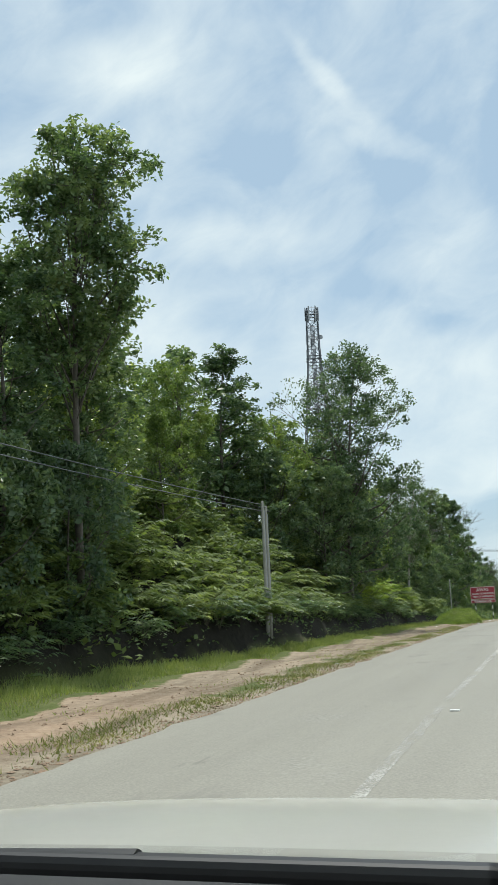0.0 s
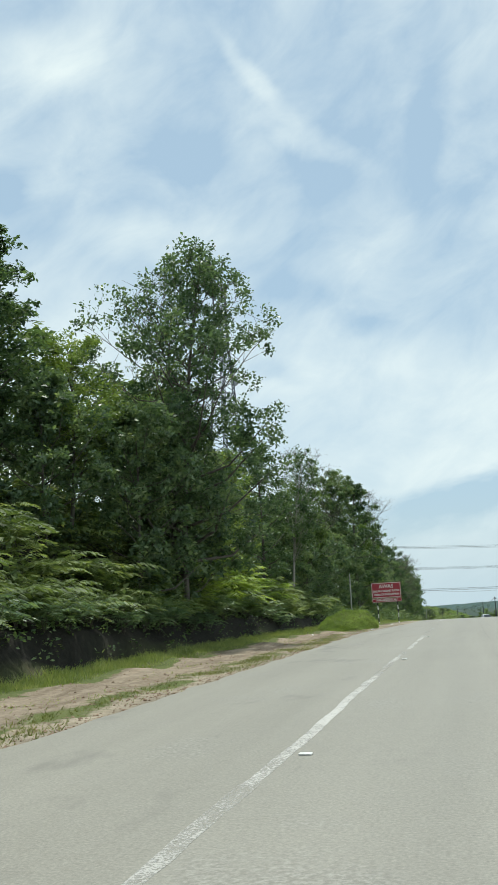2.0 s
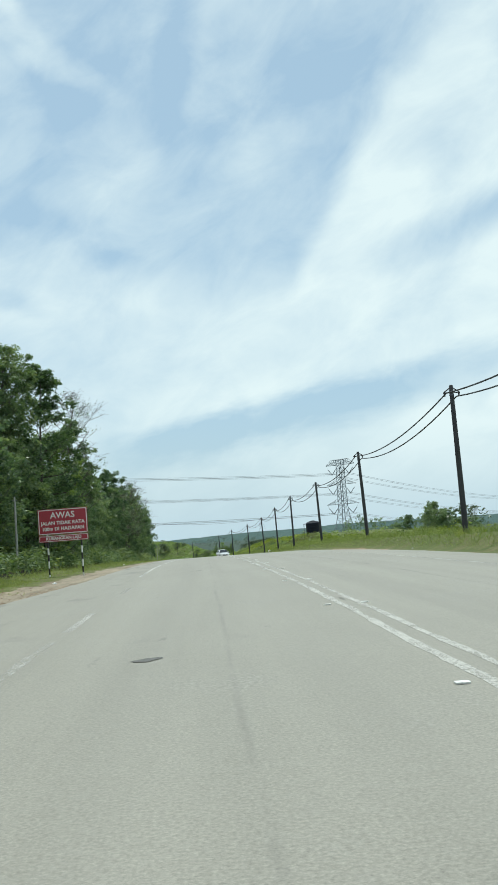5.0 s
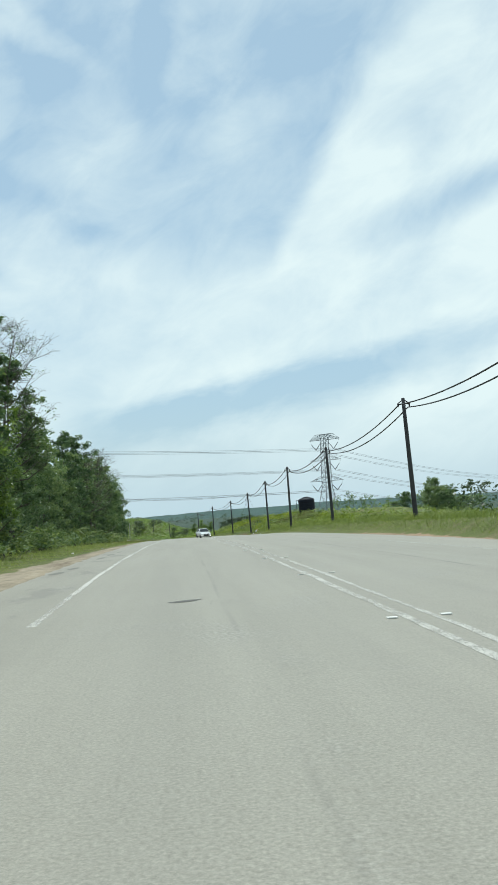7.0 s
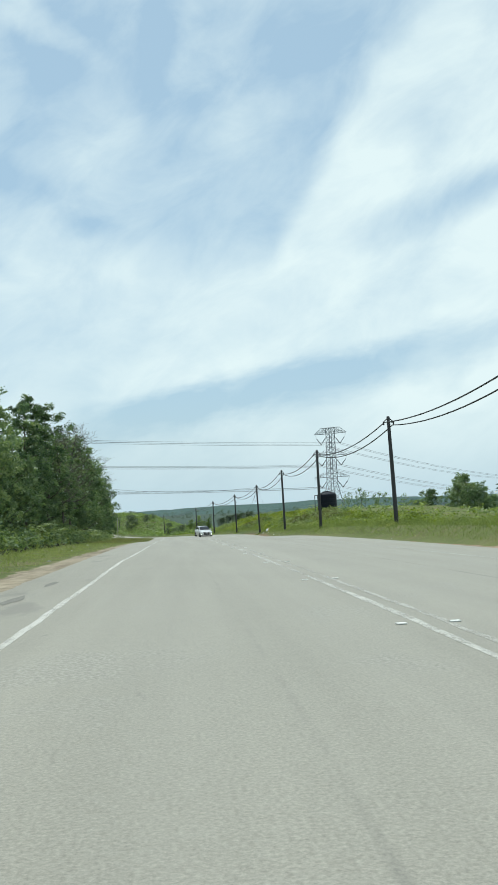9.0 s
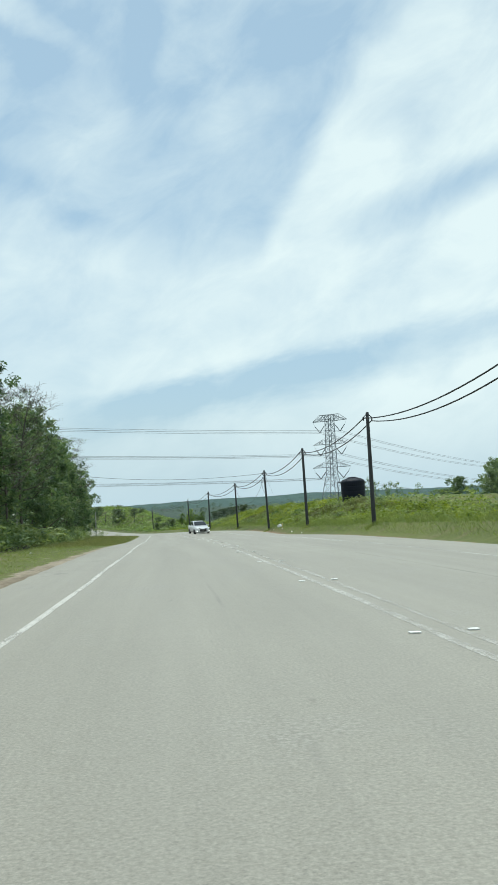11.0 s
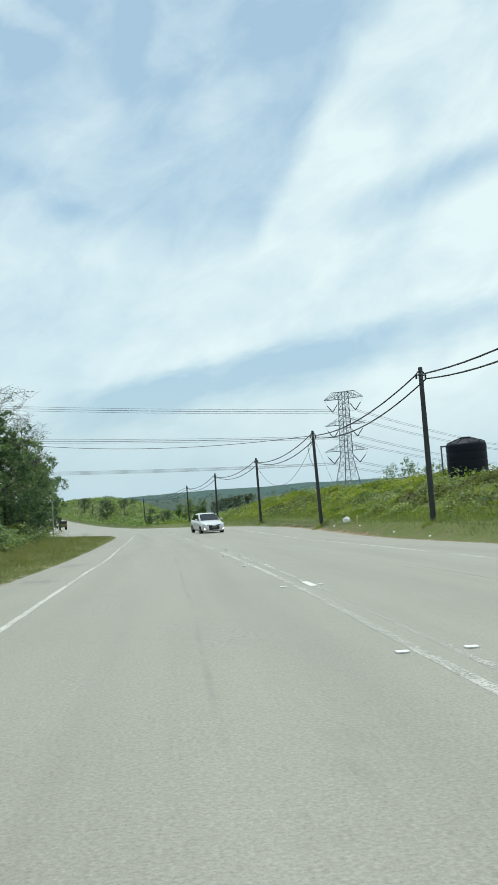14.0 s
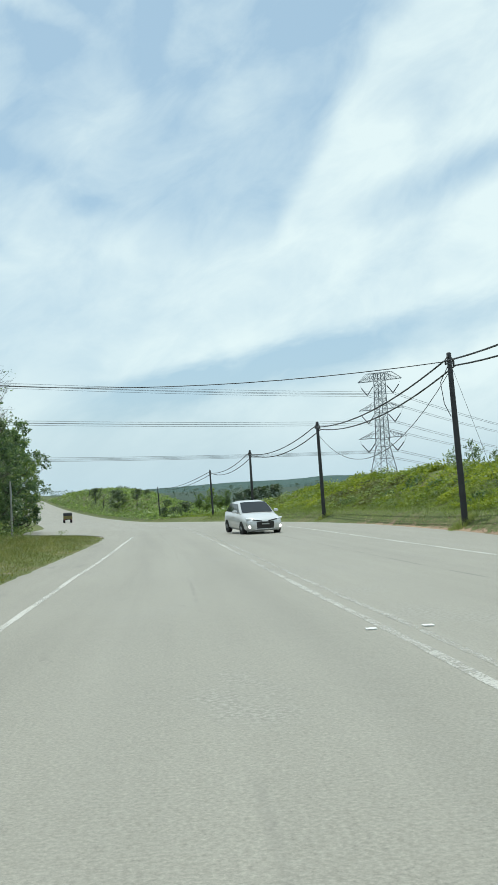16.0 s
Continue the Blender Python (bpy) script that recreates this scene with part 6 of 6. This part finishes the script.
def clods(count, seed, far=False):
    """Crumbs of dry soil and small stones over the roadside dirt, each a small eight-sided lump."""
    r = np.random.default_rng(seed)
    if far:
        y = 150 + 80 * r.random(count)
        x = right_edge(y) + road_shift(y) + np.abs(r.normal(size=count)) * 0.22
    else:
        y = 5 + 70 * r.random(count) ** 1.3
        x = np.where(r.random(count) < 0.5, left_edge(y) - np.abs(r.normal(size=count)) * 0.25, r.uniform(-7.6, -4.6, count))
    z = ground_z(x, y)
    s = (0.008 + 0.026 * r.random(count) ** 3) * (1.5 if far else 1.0)
    tri = []
    ring = [(1, 0, 0), (0, 1, 0), (-1, 0, 0), (0, -1, 0)]
    for i in range(4):
        for tip in ((0, 0, 0.55), (0, 0, -0.55)):
            tri += [ring[i], ring[(i + 1) % 4], tip] if tip[2] > 0 else [ring[(i + 1) % 4], ring[i], tip]
    v = np.array(tri)[None] * s[:, None, None] * r.uniform(0.6, 1.5, (count, 1, 3))
    a = r.uniform(0, 6.28, count)
    c, d = np.cos(a)[:, None], np.sin(a)[:, None]
    v = np.stack([v[..., 0] * c - v[..., 1] * d, v[..., 0] * d + v[..., 1] * c, v[..., 2]], -1)
    v += np.stack([x, y, z + s * 0.2], -1)[:, None]
    return tagged(new("soil_crumbs", quads("soil_crumbs", v.reshape(-1, 3), 3, M_CLOD)), "dry soil crumbs and small stones on the roadside dirt", "gravel", kind="stuff")


clods(7000, 35)
clods(3500, 36, True)


def weeds(name, count, y0, y1, u0, u1, size, tall, seed, material, label, least=-0.1):
    """Leafy creepers and weeds: short stems of leaves over a bank."""
    r = np.random.default_rng(seed)
    y = r.uniform(y0, y1, count)
    u = (u0(y) if callable(u0) else u0) + ((u1(y) if callable(u1) else u1) - (u0(y) if callable(u0) else u0)) * r.random(count) * r.uniform(0.75, 1.15, count)
    x = u + road_shift(y)
    lumps = np.array([0.55 + 1.3 * noise.noise((a * 0.35, b * 0.3, seed)) + 0.9 * noise.noise((a * 1.1, b * 1.0, seed + 5)) for a, b in zip(x, y)])
    keep = open_ground(x, y) & (r.random(count) < 0.35 + lumps) & (lumps > least + 0.4 * (least > 0))
    lumps = np.clip(lumps, 0.06, 1.9)
    x, y, lumps, count = x[keep], y[keep], lumps[keep], int(keep.sum())
    z = ground_z(x, y)
    pts, sizes = [], []
    for _ in range(6):
        h = r.random(count) ** 0.8 * tall * lumps
        pts.append(np.stack([x + r.normal(size=count) * 0.16, y + r.normal(size=count) * 0.16, z + h], -1))
        sizes.append(size * r.uniform(0.6, 1.4, count))
    me = leaf_mesh(name, np.concatenate(pts), np.concatenate(sizes), r, material, droop=0.05, narrow=0.6, up=2.6)
    return tagged(new(name, me), label, "weeds", kind="stuff")


weeds("bank_weeds", 8000, 60, 190, 12.2, 24, 0.17, 0.5, 41, M_WEED, "bright green creeping weeds covering the bank")
weeds("bank_weeds", 9000, 176, 345, 12.4, 20, 0.13, 0.34, 42, M_WEED, "bright green creeping weeds covering the bank")
weeds("field_weeds", 4500, 70, 330, 22, 75, 0.38, 0.55, 49, M_FERN, "green scrub in the field beyond the bank")
weeds("hillside_scrub", 17000, 335, 600, 11, 46, 0.45, 0.7, 43, M_LEAF_LIGHT, "scrubby green hillside above the far road")
weeds("slope_undergrowth", 9000, 16, 110, -17, -10.6, 0.26, 1.0, 44, M_FERN, "leafy green undergrowth on the wooded slope")
weeds("slope_undergrowth", 5000, 100, 268, -15, -8.8, 0.26, 0.9, 45, M_FERN, "leafy green undergrowth on the wooded slope")

# leaves added to darken the cut where the overhang would shade it
weeds("ditch_plants", 700, 6, 84, lambda y: foot_of_slope(y) - 0.6, lambda y: foot_of_slope(y) - 0.02, 0.12, 0.25, 46, M_UNDER, "plants under the foot of the slope, dark leaves standing in for shade")
weeds("bank_creepers", 5000, 150, 300, 12.5, 21, 0.18, 0.6, 47, M_FERN, "darker clumps of creepers on the bank", 0.25)
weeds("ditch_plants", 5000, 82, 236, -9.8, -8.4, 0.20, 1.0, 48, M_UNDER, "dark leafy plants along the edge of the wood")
# a heap of soil grown over with grass, beside the sign
def mound_point(a, b):
    d = Vector((math.sin(b) * math.cos(a), math.sin(b) * math.sin(a), math.cos(b)))
    near = max(0.0, -d.y)
    return Vector((d.x * 1.45 - 0.2 * near, d.y * (2.5 + 0.9 * near), d.z * 0.98 * (1 - 0.6 * near))) * (1 + 0.15 * noise.noise(d * 1.7) + 0.03 * noise.noise(d * 6))


bm = bmesh.new()
rings = [[bm.verts.new(mound_point(2 * math.pi * i / 40, math.pi * 0.55 * j / 14)) for i in range(40)] for j in range(1, 15)]
cap = bm.verts.new(mound_point(0, 0))
for i in range(40):
    bm.faces.new((cap, rings[0][i], rings[0][(i + 1) % 40]))
    for p, q in zip(rings, rings[1:]):
        bm.faces.new((p[i], q[i], q[(i + 1) % 40], p[(i + 1) % 40]))
mound = new("earth_mound", bm_mesh("earth_mound", bm, M_GROUND, True))
mound.matrix_basis = pose(-6.1, 67.0, 0.26)
tagged(mound, "low earth mound overgrown with fresh green grass", "mound")
r = np.random.default_rng(51)
base = np.array([mound_point(r.uniform(0, 2 * math.pi), math.acos(r.uniform(-0.05, 1))) for _ in range(24000)])
n = len(base)
h = 0.02 * r.uniform(0.5, 1.5, n)
part("mound_grass", leaf_mesh("mound_grass", base + np.stack([0 * h, 0 * h, h], -1), 0.085 * r.uniform(0.6, 1.6, n), r, M_MOUND, -0.35, 0.2, 1.2), None, mound)

# bushes beyond the bank and trees over the valley
for kind, x, y, top, wide in (("dense", 51.8, 258, 6.0, 0.75), ("dense", 47.0, 262, 3.4, 1.0), ("dense", 55.2, 262, 4.4, 0.95), ("dense", 49.4, 255, 4.2, 0.8), ("dense", 53.6, 254, 3.2, 0.9), ("low", 44.0, 262, 1.6, 1.5), ("low", 57.6, 256, 2.0, 1.5)):
    plant(kind, x, y, top, rng.uniform(0, 360), wide, group="bushes beyond the bank")
for x, y, top in ((41.6, 324, 3.5), (43.0, 326, 4.2), (44.8, 325, 3.4), (46.2, 327, 5.3), (47.6, 329, 4.5), (49.6, 326, 3.6), (51.0, 328, 4.1), (52.6, 327, 4.0), (57.0, 326, 3.4)):
    plant("young", x, y, top, rng.uniform(0, 360), 0.62, 0.1, group="young trees beyond the bank")
for x, y, top, wide in ((5.9, 350, -0.3, 0.9), (8.6, 354, -1.0, 1.0), (3.6, 352, -1.3, 1.0), (4.8, 345, -2.0, 1.0), (7.2, 347, -1.7, 1.0)):
    plant("broad", x, y, top, rng.uniform(0, 360), wide, group="trees over the valley")
for x, y, top in ((1.2, 345, -2.6), (-0.6, 341, -3.5), (-2.4, 345, -3.9),
                  (17.0, 450, -2.2), (20.0, 454, -1.4), (23.4, 452, -0.9), (27.4, 456, -0.4), (-8.2, 430, -0.2), (-10.8, 432, 0.1), (-16.4, 440, 0.2), (-27.0, 498, 1.2), (-2.5, 392, -4.8)):
    plant("distant", x, y, top, rng.uniform(0, 360), 1.15, group="trees over the valley")


def far_scrub(name, spots, label, seed, material=M_LEAF_FAR, leaves=240, big=1.6, category="trees"):
    """Many far bushes as one sheet of leaves."""
    _, pts, sizes, _ = tree_form(*KINDS["distant"])
    r = np.random.default_rng(seed)
    allp, alls = [], []
    for x, y, h, wide in spots:
        pick = r.choice(len(pts), leaves, replace=False)
        k = h / 8.0
        allp.append(pts[pick] * (k * wide, k * wide, k) + (x, y, gz(x, y) - 0.1))
        alls.append(sizes[pick] * k * big)
    me = leaf_mesh(name, np.concatenate(allp), np.concatenate(alls), r, material, up=1.4)
    return tagged(new(name, me), label, category, kind="stuff")


def billows(name, spots, material, label, seed, leaf):
    """Low rounded bushes of creepers, each a cushion of leaves, as one sheet."""
    r = np.random.default_rng(seed)
    pts, sizes = [], []
    for x, y, rad, high in spots:
        n = int(300 * rad * rad + 60)
        d = r.normal(size=(n, 3))
        d /= np.linalg.norm(d, axis=1)[:, None]
        d[:, 2] = np.abs(d[:, 2])
        k = np.array([1 + 0.45 * noise.noise(Vector(v) * 2.2 + Vector((x, y, 0))) for v in d]) * r.uniform(0.8, 1.05, n)
        q = d * k[:, None] * (rad, rad, high) + (x, y, 0)
        q[:, 2] += ground_z(q[:, 0], q[:, 1])
        pts.append(q)
        sizes.append(leaf * r.uniform(0.6, 1.5, n))
    me = leaf_mesh(name, np.concatenate(pts), np.concatenate(sizes), r, material, 0.05, 0.6, 1.7)
    return tagged(new(name, me), label, "bushes", kind="stuff")


patches = {0: [], 1: [], 2: [], 3: []}
for i in range(560):
    y = rng.uniform(146, 305)
    x = rng.uniform(12.9, 20.0) + float(road_shift(y))
    rad = rng.uniform(0.35, 1.0)
    if any(math.hypot(x - cx, y - cy) < cr + rad for cx, cy, cr in CLEAR):
        continue
    tone = noise.noise((x * 0.16, y * 0.09, 3.3)) + 0.35 * noise.noise((x * 0.5, y * 0.4, 8.1))
    pick = 3 if rng.random() < 0.13 else 0 if tone > -0.04 else 1 if tone > -0.16 else 2
    patches[pick].append((x, y, rad * (0.7 if pick == 3 else 1.0), rad * rng.uniform(0.28, 0.58)))
for pick, material, label in ((0, M_WEED, "rounded lime green bushes grown over the bank"), (1, M_FERN, "rounded green bushes grown over the bank"), (2, M_OLIVE, "dry olive green scrub grown over the bank"), (3, M_UNDER, "low dark green shrubs on the bank")):
    billows("bank_bushes", patches[pick], material, label, 81 + pick, 0.16)
spots = [(-7.6, 222.0, 0.8, 2.0), (-8.4, 225.5, 1.3, 1.4), (-8.0, 230.0, 0.9, 1.7), (-7.8, 216.0, 0.7, 1.8), (-8.3, 208.0, 1.1, 1.5), (-8.2, 199.0, 0.8, 1.8), (-8.6, 188.0, 1.2, 1.4), (-6.3, 233.0, 0.5, 1.8)]
far_scrub("verge_bushes", spots, "low bright green bushes along the edge of the wood", 84, M_FERN, 420, 1.2, "bushes")
spots = []
for i in range(150):
    y = rng.uniform(360, 570)
    spots.append((rng.uniform(11, 75) + float(road_shift(y)), y, rng.uniform(0.6, 2.0), rng.uniform(1.0, 2.2)))
far_scrub("hillside_bushes", spots, "scattered green bushes on the far hillside", 71)
spots = []
for i in range(46):
    y = rng.uniform(600, 690)
    x = rng.uniform(-5, 120)
    spots.append((x, y, max(1.5, rng.uniform(-4.8, -2.2) - gz(x, y)), rng.uniform(0.6, 0.9)))
for i in range(36):
    spots.append((rng.uniform(20, 100), rng.uniform(360, 540), rng.uniform(2.5, 5.5), rng.uniform(0.8, 1.4)))
for i in range(46):
    spots.append((rng.uniform(48, 160), rng.uniform(120, 420), rng.uniform(3.5, 7.5), rng.uniform(0.8, 1.4)))
for i in range(150):
    y = rng.uniform(580, 1150)
    x = rng.uniform(-0.12, 0.42) * y
    spots.append((x, y, max(3.0, rng.uniform(-5.0, -1.5) - gz(x, y)), rng.uniform(1.0, 1.8)))
far_scrub("valley_woods", spots, "dark green woods down in the valley", 72)


# ---- far hills ----
def hill_ridge(name, y, x0, x1, heights, depth, seed, label):
    r = np.random.default_rng(seed)
    xs = np.linspace(x0, x1, 160)
    hs = smooth_table(xs, np.linspace(x0, x1, len(heights)), heights)
    rows = 10
    verts, faces = [], []
    for j in range(rows + 1):
        f = j / rows
        for x, h in zip(xs, hs):
            lumps = noise.noise((x * 0.012, f * 3, seed)) * 2.2 + noise.noise((x * 0.05, f * 9, seed + 4)) * 1.5 + noise.noise((x * 0.2, f * 20, seed)) * 0.8
            verts.append((x, y - depth * (1 - f), -12 + (h + 12) * math.sin(f * math.pi / 2) + lumps * f))
    n = len(xs)
    for j in range(rows):
        for i in range(n - 1):
            k = j * n + i
            faces.append((k, k + 1, k + n + 1, k + n))
    return tagged(new(name, mesh_of(name, verts, faces, M_HILL, True)), label, "hill", "far hills", "structure")


hill_ridge("hill", 2100, -1000, 1500, (-5, -5, -5, -4, -4, -4, -3, -3, -2, -1, 2.5, 6, 7, 9, 9.5, 8, 8.5, 7.5, 8, 6.5, 7, 6, 6, 5, 4, 3), 500, 61, "far wooded hill ridge, bluish haze put into its green")
hill_ridge("hill", 900, 20, 700, (-7, 0, -1, 1, 0, -2, 1, -1, -5), 160, 62, "dark wooded ridge across the valley")


# ---- the car from which the drive begins, standing where it set off ----
def hatchback(m):
    """A white hatchback with its nose along +y; the windscreen stands open."""
    thing = empty("hatchback", m, "white hatchback on the road with black wipers and grey dashboard", "car")
    bm = bmesh.new()
    grid = []
    for j in range(13):
        f = j / 12
        y = 1.05 + 0.95 * f
        row = []
        for i in range(17):
            u = -1 + i / 8
            half = 0.86 - 0.06 * f * f
            z = 0.938 - 0.05 * f - 0.07 * f**3 - 0.018 * abs(u) ** 4 - 0.010 * u * u
            row.append(bm.verts.new((u * half, y, z)))
        grid.append(row)
    for a, b in zip(grid, grid[1:]):
        for i in range(16):
            bm.faces.new((a[i], a[i + 1], b[i + 1], b[i]))
    bmesh.ops.solidify(bm, geom=bm.faces[:], thickness=0.02)
    part("bonnet", bm, M_CAR_WHITE, thing, "glossy white bonnet", smooth=True)
    rows = [(2.16, 0.60, 0.30, 0.45, 0.62, 0.55), (2.05, 0.76, 0.22, 0.5, 0.76, 0.66), (1.7, 0.83, 0.2, 0.55, 0.84, 0.76), (1.05, 0.85, 0.2, 0.58, 0.90, 0.82), (0.9, 0.85, 0.2, 0.58, 0.86, 0.80)]
    part("front_body", loft([hull(*r) for r in rows]), M_CAR_WHITE, thing, smooth=True)
    bm = bmesh.new()
    box(bm, (0, 0.98, 0.90), (1.5, 0.16, 0.05), bevel=0.02)
    part("cowl", bm, M_TRIM, thing, "black plastic cowl below the windscreen")
    for x0, x1 in ((-0.55, 0.12), (0.10, 0.62)):
        bm = bmesh.new()
        rod(bm, (x0, 0.98, 0.945), ((x0 + x1) / 2, 0.955, 0.958), 0.012, n=8)
        box(bm, ((x0 + x1) / 2 + 0.05, 0.95, 0.955), (abs(x1 - x0) * 1.1, 0.03, 0.022), bevel=0.008)
        part("wiper", bm, M_TRIM, thing, "black wiper lying on the glass edge")
    bm = bmesh.new()
    sections = []
    for y, z in ((0.92, 0.925), (0.80, 0.955), (0.62, 0.962), (0.45, 0.955), (0.34, 0.925), (0.30, 0.84), (0.34, 0.6)):
        sections.append([bm.verts.new((x, y - 0.05 * (x / 0.72) ** 2, z + 0.012 * math.cos(x * 4))) for x in np.linspace(-0.72, 0.72, 13)])
    for a, b in zip(sections, sections[1:]):
        for i in range(12):
            bm.faces.new((a[i], a[i + 1], b[i + 1], b[i]))
    bmesh.ops.solidify(bm, geom=bm.faces[:], thickness=0.015)
    part("dashboard", bm, M_DASH, thing, "grey-brown plastic dashboard top", smooth=True)
    roof = [(0.16, 0.56, 1.42), (-0.2, 0.60, 1.47), (-0.9, 0.61, 1.48), (-1.5, 0.58, 1.42), (-1.75, 0.54, 1.36)]
    bm = bmesh.new()
    loops = [[bm.verts.new((u * w, y, z - 0.05 * abs(u) ** 3)) for u in np.linspace(-1, 1, 9)] for y, w, z in roof]
    for a, b in zip(loops, loops[1:]):
        for i in range(8):
            bm.faces.new((a[i], a[i + 1], b[i + 1], b[i]))
    bmesh.ops.solidify(bm, geom=bm.faces[:], thickness=0.04)
    part("roof", bm, M_CAR_WHITE, thing, smooth=True)
    for s in (-1, 1):
        for p, q in (((0.76, 0.98, 0.92), (0.57, 0.16, 1.37)), ((0.80, -0.35, 0.92), (0.61, -0.35, 1.40)), ((0.74, -1.75, 0.95), (0.55, -1.60, 1.36))):
            bm = bmesh.new()
            rod(bm, (s * p[0], p[1], p[2]), (s * q[0], q[1], q[2]), 0.035, 0.03, n=8)
            part("pillar", bm, M_CAR_WHITE, thing)
        for y0, y1 in ((0.9, -0.34), (-0.36, -1.3)):
            bm = bmesh.new()
            box(bm, (s * 0.83, (y0 + y1) / 2, 0.57), (0.07, abs(y1 - y0), 0.70), bevel=0.025)
            part("door", bm, M_CAR_WHITE, thing)
        wheel(thing, s * 0.76, 1.45, 0.30, 0.19)
        wheel(thing, s * 0.76, -1.2, 0.30, 0.19)
        bm = bmesh.new()
        box(bm, (s * 0.62, 2.03, 0.68), (0.3, 0.14, 0.13), bevel=0.04)
        part("headlight", bm, M_LAMP, thing, "clear headlight")
    rows = [(-1.3, 0.84, 0.2, 0.58, 0.95, 0.88), (-1.7, 0.82, 0.22, 0.6, 0.97, 0.9), (-1.95, 0.72, 0.3, 0.6, 0.95, 0.85)]
    part("rear_body", loft([hull(*r) for r in rows]), M_CAR_WHITE, thing, smooth=True)
    bm = bmesh.new()
    box(bm, (0, -0.3, 0.24), (1.5, 2.4, 0.08), bevel=0.02)
    part("floor_pan", bm, M_TRIM, thing)
    return thing


hatchback(pose(-0.55, 0.0, float(road_z(0.0)), 0.3, 0, 0))
